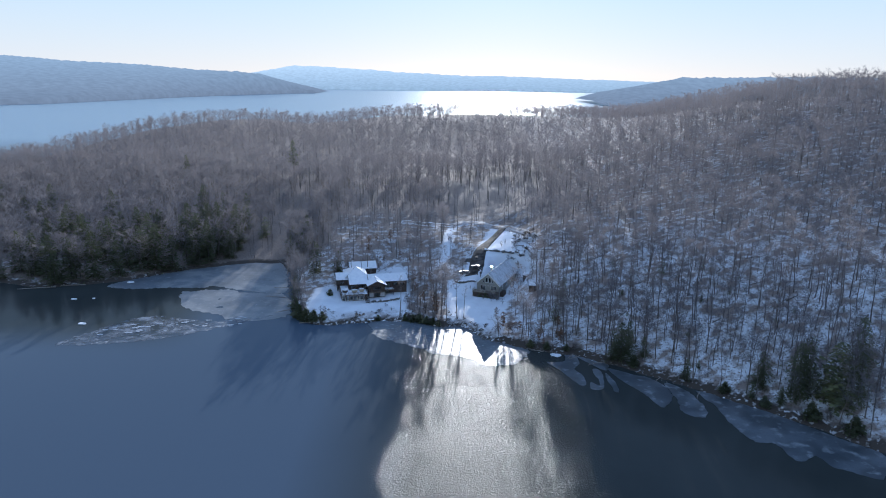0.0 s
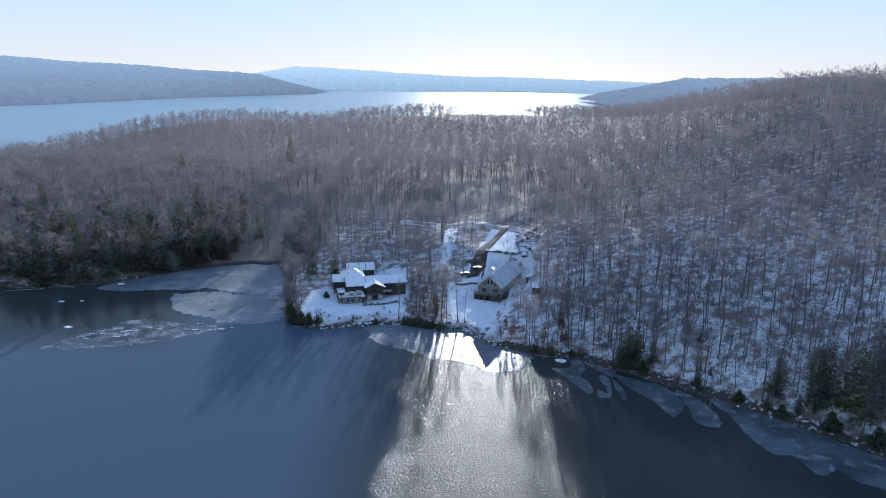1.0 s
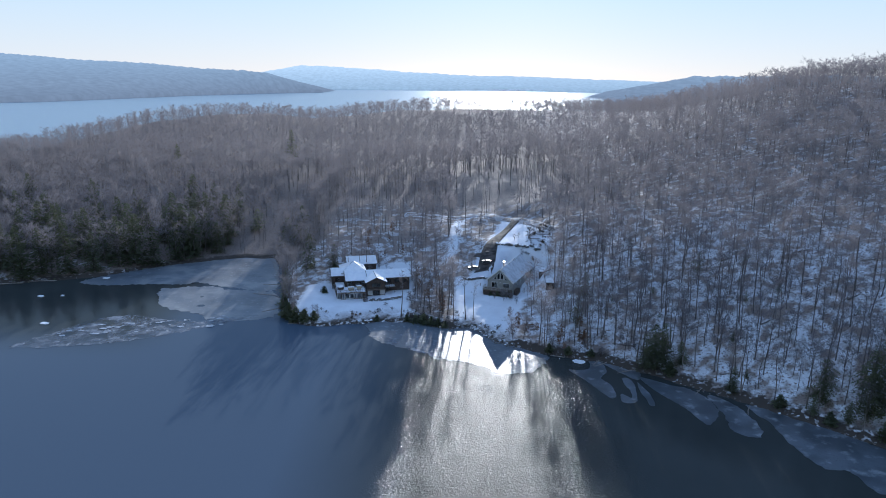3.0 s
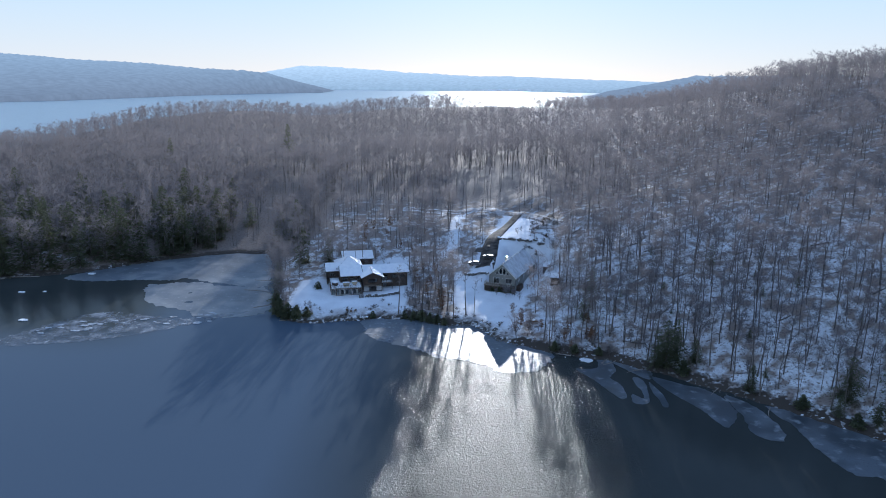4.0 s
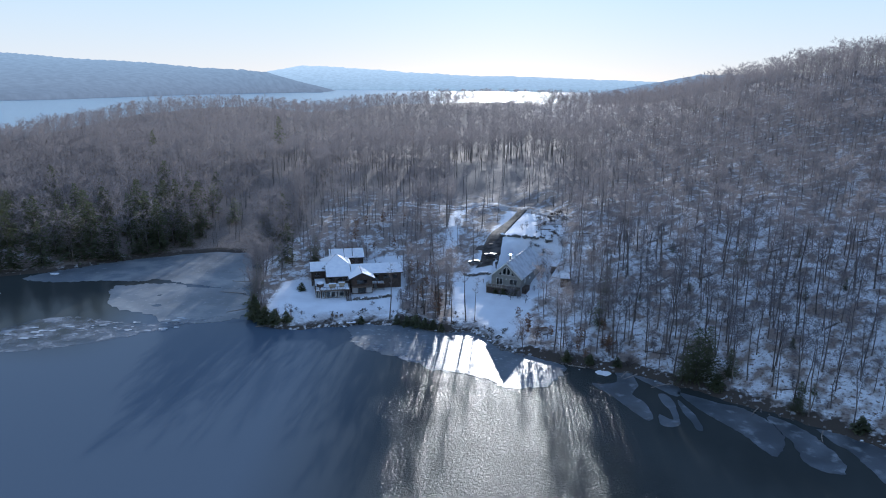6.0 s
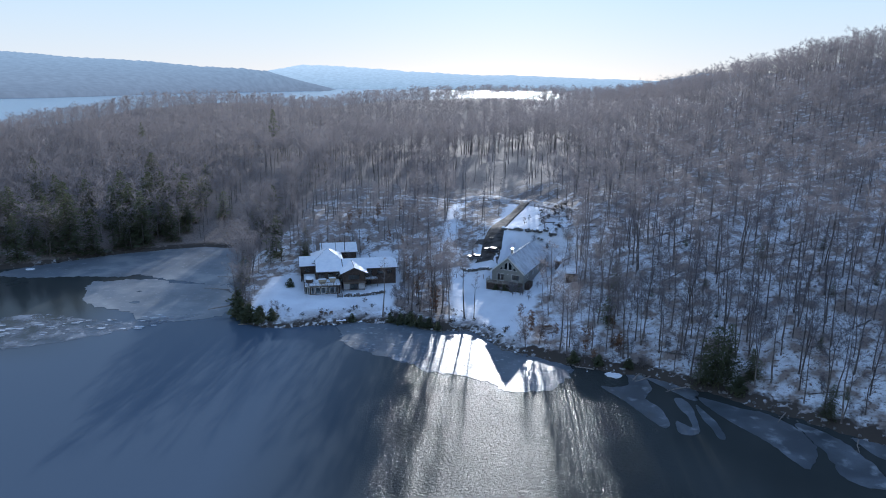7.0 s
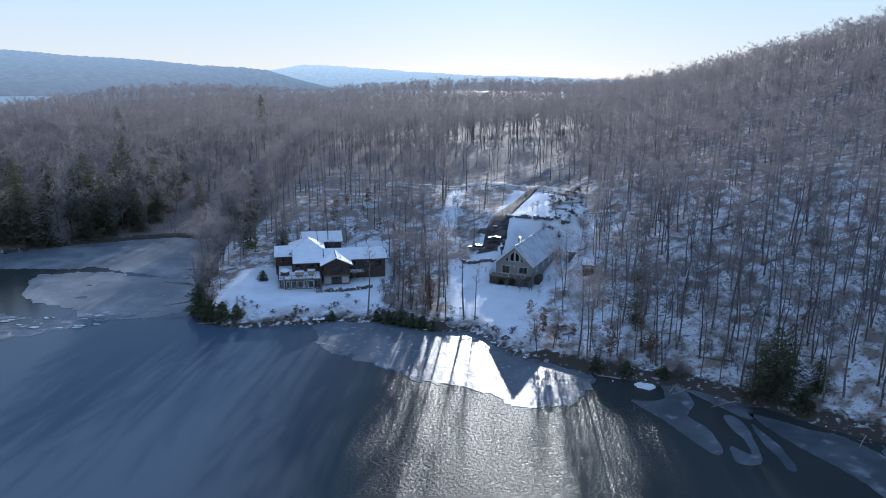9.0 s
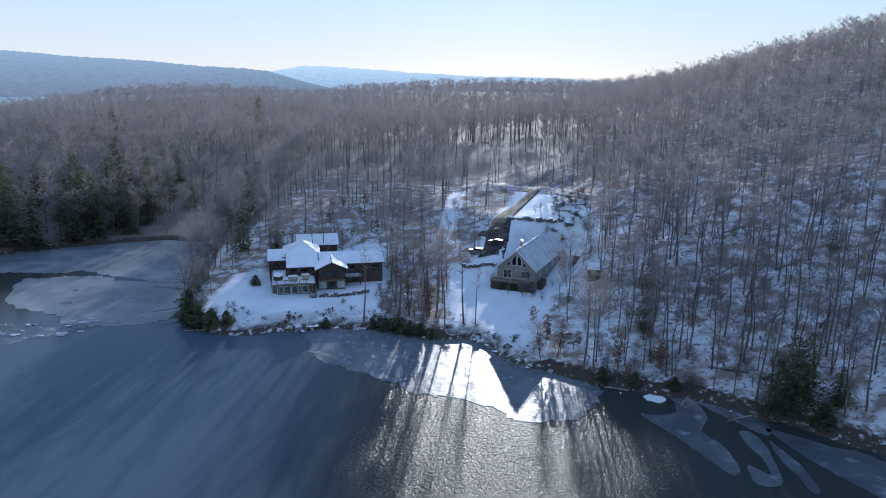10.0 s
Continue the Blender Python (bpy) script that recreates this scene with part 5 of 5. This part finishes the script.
ice_sheet("ice_sheet", [(50.4, 194.4), (56, 190.6), (62.7, 185.8), (64.5, 176.1), (59.5, 168.8), (57.6, 174.9), (53.4, 184.2), (51.1, 190.3)], M_ICE, GREY_ICE, 10, 0.05, 0.35)
ice_sheet("ice_sheet", [(65, 173.6), (64.2, 166.1), (68.2, 163.4), (70.7, 166.3), (70.8, 173.3), (68.5, 181.5), (64.7, 183.7)], M_ICE, GREY_ICE, 11, 0.05, 0.35)
ice_sheet("ice_sheet", [(72.4, 179.3), (83, 170.8), (89.7, 164), (98.8, 153), (105, 145.8), (98.5, 135.6), (94.2, 137.8), (89.8, 140.4), (88.4, 145), (83, 142.7), (81.2, 150.3), (76.8, 151.5), (74.5, 160.1), (74.2, 169.7)], M_ICE, GREY_ICE, 12, 0.05, 0.4)
ice_sheet("snowy_floe", [(34.8, 203), (37.1, 202.5), (37.9, 204), (36.2, 205.3), (34.6, 204.6)], M_SNOW, "small snow-covered ice floe by the shore", 13, 0.14, 0.4)
for i, (x, y, s) in enumerate([(-142.3, 253.5, 0.9), (-125.7, 226.9, 1.1), (-135.1, 254.6, 0.55), (-130.5, 276.4, 1.2)]):
    ice_sheet("snowy_floe", [(x - s, y - s * 0.5), (x + s, y - s * 0.6), (x + s * 0.9, y + s * 0.5), (x - s * 0.7, y + s * 0.7)], M_SNOW, "snow-topped lump of ice off the cove", 14 + i, 0.25, 0.2)


ice_sheet("melt_hole", [(-85.0, 245.6), (-83.6, 245.0), (-82.3, 245.7), (-82.6, 246.9), (-84.1, 247.3)], M_WATER, "dark oval of open water in the cove ice", 21, 0.056, 0.15)
ice_sheet("melt_hole", [(-87.5, 255.4), (-86.6, 255.1), (-86.0, 255.9), (-86.8, 256.4)], M_WATER, "small dark melt hole in the cove ice", 22, 0.056, 0.1)


# ---- single trees and shrubs ----
def place(thing, x, y, s=1.0, w=0.0, sink=0.0):
    m = Matrix.Translation((x, y, float(land(x, y)) - sink)) @ Matrix.Rotation(w, 4, "Z") @ Matrix.Diagonal((s, s, s, 1))
    if thing.get("placed"):
        thing = copy_thing(thing, m)
        thing.scale = (s, s, s)
        return thing
    thing["placed"] = 1
    thing.matrix_basis = m
    return thing


slender = tree_thing("bare_tree", bare_tree(201, 19, 7, 160, 2.0, (1.4, 0.05), 6, 0.55), M_BARK, M_TWIG, "tall slender bare tree at the lawn edge", "tree")
for x, y, s in ((5.5, 233.7, 1.0), (7.8, 233, 0.72), (-15.2, 234.9, 0.95), (-8.1, 238.9, 1.05), (-5.9, 237.5, 0.85), (-0.3, 236.1, 0.95), (-1.7, 237.7, 1.0)):
    place(slender, x, y, s, x * 1.7)
spread = tree_thing("bare_tree", bare_tree(211, 13, 16, 520, 4.6, (1.5, 0.05), 7, 0.28, 2), M_BARK, M_TWIG, "gnarled spreading bare tree leaning over the shore", "tree")
for x, y, s in ((19.2, 215.4, 0.72), (22.2, 216.9, 0.66), (-50.3, 236.5, 0.95), (-58.5, 270.6, 1.1)):
    place(spread, x, y, s, x)

broad = tree_thing("bare_tree", bare_tree(221, 16, 18, 1000, 5.6, (1.4, 0.06), 7, 0.22), M_BARK, M_TWIG, "broad-crowned leafless tree on the point", "tree", "broad bare trees on the point")
for x, y, s in ((-56.5, 252, 0.9), (-58, 264, 1.0), (-63, 276, 1.1), (-68, 292, 1.0), (-54, 240, 0.75), (-60, 300, 1.1), *[(-112 - 7.5 * i + 5 * math.sin(i * 2.3), float(shore_y(-112 - 7.5 * i)) + 5 + 6 * (i * 0.618 % 1) + 16 * (i % 3 == 1), 0.72 + 0.4 * (i * 0.37 % 1)) for i in range(17)]):
    place(broad, x, y, s, y)

firs = [tree_thing("evergreen_tree", fir_tree(301 + i, 14.0 + i, 4.3 + 0.4 * i, 18, 5, 0.3, 0.05, 0.42, 0.48), M_BARK, M_NEEDLE, "dark green evergreen with drooping boughs by the lake", "tree", "evergreens along the shore") for i in range(3)]
hemlocks = [tree_thing("evergreen_tree", fir_tree(311 + i, 13.2 + 0.9 * i, 4.6, 26, 12, 0.35, 0.03, 0.4, 0.42, 0.42), M_BARK, M_NEEDLE, "dense dark hemlock with boughs down to the bank", "tree", "hemlocks on the wooded shore") for i in range(2)]
for i, (x, y, s) in enumerate([(55.2, 198.4, 0.92), (58.0, 199.4, 0.8), (53.2, 198.8, 0.62), (71, 184.4, 0.46), (62.0, 197.3, 0.5), (94.8, 168.5, 1.15), (98.5, 171.5, 1.1), (107.5, 163, 0.95), (88.5, 176, 0.8), (111, 170, 1.05)]):
    place(hemlocks[i % 2], x, y, s, i * 1.9)
FIRS = [(-100, 313, 0.9), (-106, 318, 1.0), (-98.5, 323, 0.8), (-111, 312, 1.0), (-70, 317, 0.9), (-65, 323, 1.0), (-73, 326, 0.8), (-113.4, 302.1, 1.02), (-132.1, 290.9, 1.2), (-119.7, 295.3, 1.08), (-125.9, 293.6, 1.32), (-107.2, 305.8, 1.2), (-138.5, 283.1, 1.08), (-146.8, 279.4, 1.32), (-155.1, 276.9, 1.08), (-163.3, 276.3, 1.32), (-172.5, 281, 1.2), (-181.6, 285.7, 1.08), (-115.1, 314.5, 1.38), (-133.8, 305.3, 1.32), (-148.3, 298, 1.2), (-102.4, 334.1, 1.32), (-123, 325.1, 1.32), (-56, 251.1, 0.45), (-57.3, 258.3, 0.6), (-43.3, 275.9, 0.6), (-52.4, 276.4, 0.8), (43.1, 235, 0.55), (38.9, 223.1, 0.5), (85, 172.7, 0.3), (90.7, 168.4, 0.35), (77.2, 233.1, 0.4), (-161.6, 299.8, 1.2), (-172.8, 307.7, 1.32)]
rng = np.random.default_rng(303)
for i in range(52):
    x = rng.uniform(-260, -100)
    FIRS.append((x, float(shore_y(x)) + 3 + 95 * rng.uniform(0, 1) ** 1.6, rng.uniform(0.5, 1.2)))
for i in range(16):
    x = rng.uniform(46, 118)
    FIRS.append((x, float(shore_y(x)) + rng.uniform(9, 75), rng.uniform(0.1, 0.26)))
for i, (x, y, s) in enumerate(FIRS):
    place(firs[i % 3], x, y, s, i * 2.1)
lone = tree_thing("evergreen_tree", fir_tree(321, 21.0, 4.6, 16, 6, 0.15, 0.25, 0.25, 0.6), M_BARK, M_NEEDLE, "lone dark pine standing above the bare canopy", "tree")
place(lone, -104, 478, 1.08)
place(lone, -159, 427, 0.86, 2)
pale = tree_thing("evergreen_tree", fir_tree(331, 13.5, 5.0, 14, 6, 0.1, 0.12, 0.35, 0.5), M_BARK, M_PINE_PALE, "broad pine with yellow-green sunlit needles on the shore", "tree")
place(pale, 101.5, 162.8, 1.3)
for x, y, s in ((-122.5, 343.5, 0.9), (-138.2, 332.2, 0.85), (-102, 350.4, 0.95), (-90, 341.6, 0.8), (-155.7, 327.1, 0.9)):
    place(pale, x, y, s, x)

bush = tree_thing("evergreen_shrub", fir_tree(341, 3.6, 2.4, 8, 6, 0.1, 0.02, 0.3), M_BARK, M_NEEDLE, "low dark evergreen shrub on the bank", "shrub", "evergreen shrubs along the bank")
for x, y, s in ((-45.4, 231, 1.0), (-48.4, 232.3, 1.2), (-51.4, 235, 1.3), (-42.4, 231.2, 0.8), (-53.7, 240.8, 1.1), (-43.5, 255.6, 0.65), (-10.4, 232.9, 0.8), (-7.9, 232.5, 0.9), (-5.4, 231, 0.8), (-13.3, 234, 0.6), (-3.2, 230, 0.7), (-1, 228.8, 0.55), (34, 207.8, 0.6), (40, 206, 0.55), (14.2, 251.2, 0.42), (16.4, 250, 0.5), (18.6, 248.8, 0.55), (20.4, 248.6, 0.5), (-22.8, 233.8, 0.55), (28.8, 209.5, 0.7), (58.5, 194.5, 0.9), (79.2, 177, 0.8), (86.9, 169.1, 0.8), (95.5, 161.7, 1.2), (102.2, 153.9, 1.2)):
    place(bush, x, y, s, x * 3)

brush = tree_thing("bare_shrub", bare_tree(351, 3.2, 6, 160, 1.3, (0.9, 0.035), 3, 0.1, 4), M_BARK, M_TWIG, "leafless brown brush on the snowy bank", "shrub", "bare brush in the snow")
rusty = tree_thing("rusty_sapling", bare_tree(361, 4.2, 8, 190, 1.5, (0.6, 0.16), 3, 0.15, 2), M_BARK, M_RUST, "young beech still holding rusty dry leaves", "shrub", "rusty beech saplings")
rng = np.random.default_rng(77)
for x0, x1, n, d0, d1, kind in ((-14, -1, 32, 2, 26, brush), (-13, -2, 15, 4, 40, rusty), (18, 48, 26, 1, 10, brush), (18, 40, 14, 2, 18, rusty), (46, 105, 30, 1, 14, brush), (-52, -40, 8, 2, 10, brush), (-40, -8, 12, 50, 75, rusty), (-46, -6, 14, 34, 62, brush), (0, 6, 8, 40, 90, brush), (28, 60, 26, 6, 60, brush), (24, 38, 22, 30, 84, brush), (15, 24, 9, 26, 33, brush)):
    for i in range(n):
        x = rng.uniform(x0, x1)
        y = float(shore_y(x)) + rng.uniform(d0, d1)
        place(kind, x, y, rng.uniform(0.6, 1.2), rng.uniform(0, 6))


M_WEED = material("dry_brown_weeds", (0.10, 0.075, 0.055), 0.9, [(0.8, (0.06, 0.047, 0.04), 0.4, 0.65)], island=0.4)
tuft = tree_thing("dry_tuft", bare_tree(371, 0.7, 4, 60, 0.5, (0.35, 0.05), 3, 0.05, 5), M_BARK, M_WEED, "clump of dry brown weeds poking through the snow", "weeds", "dry weeds along the lawn edge")
rng = np.random.default_rng(78)
for i in range(60):
    x = rng.uniform(-46, 20)
    place(tuft, x, float(shore_y(x)) + rng.uniform(1.2, 13) * rng.uniform(0.3, 1) ** 1.5, rng.uniform(0.6, 1.6), rng.uniform(0, 6))


rng = np.random.default_rng(79)
for i in range(70):  # rough stubble on the bank above the chalet
    v, u = rng.uniform(0, 1, 2)
    place(tuft, 28 + 11 * u + 3 * v, 274 + 24 * v + 2 * u, rng.uniform(0.7, 1.7), rng.uniform(0, 6))


# ---- fallen wood and small things ----
def log_thing(x, y, z, length, radius, turn, tilt, mat, label, seed):
    rng = np.random.default_rng(seed)
    v, t = [], []
    prism([(0, 0, 0), (length * 0.5, rng.uniform(-0.2, 0.2), 0), (length, rng.uniform(-0.3, 0.3), 0)], [radius, radius * 0.8, radius * 0.4], 6, v, t)
    thing = empty("fallen_log", pose(x, y, z, 0, -tilt, turn), label, "log", "fallen trunks")
    tr = new("stem", tri_mesh("stem", np.array(v), np.array(t), [mat]))
    tr.parent = thing
    for k in range(3):
        v, t = [], []
        s = length * rng.uniform(0.45, 0.9)
        prism([(s, 0, 0), (s + rng.uniform(0.3, 1), rng.uniform(-1, 1), rng.uniform(0.2, 0.9))], [radius * 0.35, radius * 0.08], 3, v, t)
        b = new("branch", tri_mesh("branch", np.array(v), np.array(t), [mat]))
        b.parent = thing


PALE_LOG, DARK_LOG = "bleached fallen trunk lying out over the ice", "dark fallen trunk half buried in snow"
for i, (x, y, l, r, w, tilt) in enumerate([(41.9, 204.5, 4.5, 0.16, 235, -3), (43.9, 203.4, 5.0, 0.14, 215, -2), (49.7, 198.4, 5.0, 0.13, 200, -2), (72.9, 178.3, 5.0, 0.12, 240, 0), (64.7, 187.7, 4.5, 0.12, 230, -2), (-53.7, 241.3, 8.0, 0.18, 214, -2), (-58.7, 265.5, 9, 0.16, 178, -1), (-61.9, 258.5, 8, 0.12, 172, 0), (-50.5, 229.9, 7.0, 0.12, 10, 0), (-157.4, 268.3, 14, 0.2, 195, 0), (-147, 271.8, 11, 0.16, 188, 0), (32.7, 206.3, 4, 0.14, 160, 0), (7.5, 230.7, 3.0, 0.08, 200, 2)]):
    log_thing(x, y, max(float(land(x, y)), 0.05) + r, l, r, w, tilt, M_DEADWOOD, PALE_LOG, 400 + i)
rng = np.random.default_rng(91)
for i in range(46):
    x = rng.uniform(24, 125)
    y = float(shore_y(x)) + rng.uniform(6, 85)
    w = rng.uniform(-40, 40) + (180 if i % 2 else 0)
    l = rng.uniform(3, 8)
    x1, y1 = x + l * math.cos(radians(w)), y + l * math.sin(radians(w))
    z0, z1 = float(land(x, y)), float(land(x1, y1))
    log_thing(x, y, z0 + 0.15, l, rng.uniform(0.12, 0.25), w, math.degrees(math.atan2(z1 - z0, l)), M_BARK, DARK_LOG, 430 + i)

dock = empty("dock", pose(-26.6, 231.9, 0.62, 0, 0, 12), "small wooden landing stage covered in snow at the water", "dock")
for i in range(9):
    part("plank", boxes((0, 2.6, i * 0.32, i * 0.32 + 0.3, 0, 0.06)), M_DECK, dock)
for x in (0.1, 2.4):
    for y in (0.15, 2.6):
        part("post", boxes((x, x + 0.12, y, y + 0.12, -1.6, 0)), M_DECK, dock)
part("deck_snow", boxes((0.04, 2.56, 0.04, 2.8, 0.064, 0.18)), M_SNOW, dock, "snow on the planks", bevel=0.03)


pile = empty("log_pile", pose(24.8, 224.4, float(land(24.8, 224.4)) + 0.05, 0, 0, 20), "heap of split brown logs with a patch of snow", "logs")
for i in range(14):
    v, t = [], []
    row, k = (0, i) if i < 6 else ((1, i - 6) if i < 11 else (2, i - 11))
    prism([(-0.9, 0, 0), (0, 0.03, 0), (0.9, 0, 0)], [0.17, 0.18, 0.16], 7, v, t)
    stick = new("log", tri_mesh("log", np.array(v), np.array(t), [M_RUST if i % 3 else M_DEADWOOD]))
    stick.parent = pile
    stick.matrix_basis = pose(0.1 * (i % 3), -0.9 + 0.36 * k + 0.18 * row, 0.17 + 0.3 * row, 0, 0, (i * 37 % 11) - 5)
part("snow_cap", [[(x * 0.8, y * 0.7, z + 0.98) for x, y, z in lump((0.8, 0.5, 0.2), 8, 0.2, 0.3)[0]], lump((0.8, 0.5, 0.2), 8, 0.2, 0.3)[1]], M_SNOW, pile, "snow lying on the logs")

for x, y, h, mat, label in ((3.5, 261.0, 1.1, M_LOG, "short dark wooden post standing in the snowy lawn"), (11.1, 258.2, 1.2, M_RUST, "thin rust-coloured marker stake in the snow beside the chalet")):
    stake = empty("stake", pose(x, y, float(land(x, y))), label, "post")
    part("shaft", boxes((-0.07, 0.07, -0.07, 0.07, -0.3, h)), mat, stake, bevel=0.015)
    part("cap", boxes((-0.09, 0.09, -0.09, 0.09, h + 0.004, h + 0.07)), M_SNOW, stake, "little cap of snow", bevel=0.02)


def lawn_chair(x, y, w):
    thing = empty("lawn_chair", pose(x, y, float(land(x, y)) + 0.02, 0, 0, w), "dark wooden lawn chair dusted with snow on the lawn", "chair", "lawn chairs by the water")
    part("seat", boxes((-0.35, 0.35, -0.35, 0.3, 0.36, 0.42)), M_DECK, thing)
    part("backrest", slab([(-0.33, 0.3, 0.42), (0.33, 0.3, 0.42), (0.33, 0.62, 1.1), (-0.33, 0.62, 1.1)], 0.05), M_DECK, thing)
    for sx in (-0.36, 0.3):
        for sy in (-0.34, 0.28):
            part("leg", boxes((sx, sx + 0.06, sy, sy + 0.06, -0.1, 0.36)), M_DECK, thing)
        part("armrest", boxes((sx - 0.04, sx + 0.1, -0.4, 0.34, 0.6, 0.64)), M_DECK, thing)
    part("seat_snow", boxes((-0.3, 0.3, -0.3, 0.26, 0.424, 0.5)), M_SNOW, thing, "snow on the seat", bevel=0.02)


for x, y, w in ((-30.7, 234.8, 170), (-29.5, 234.3, 180), (-28.3, 234.8, 200)):
    lawn_chair(x, y, w)
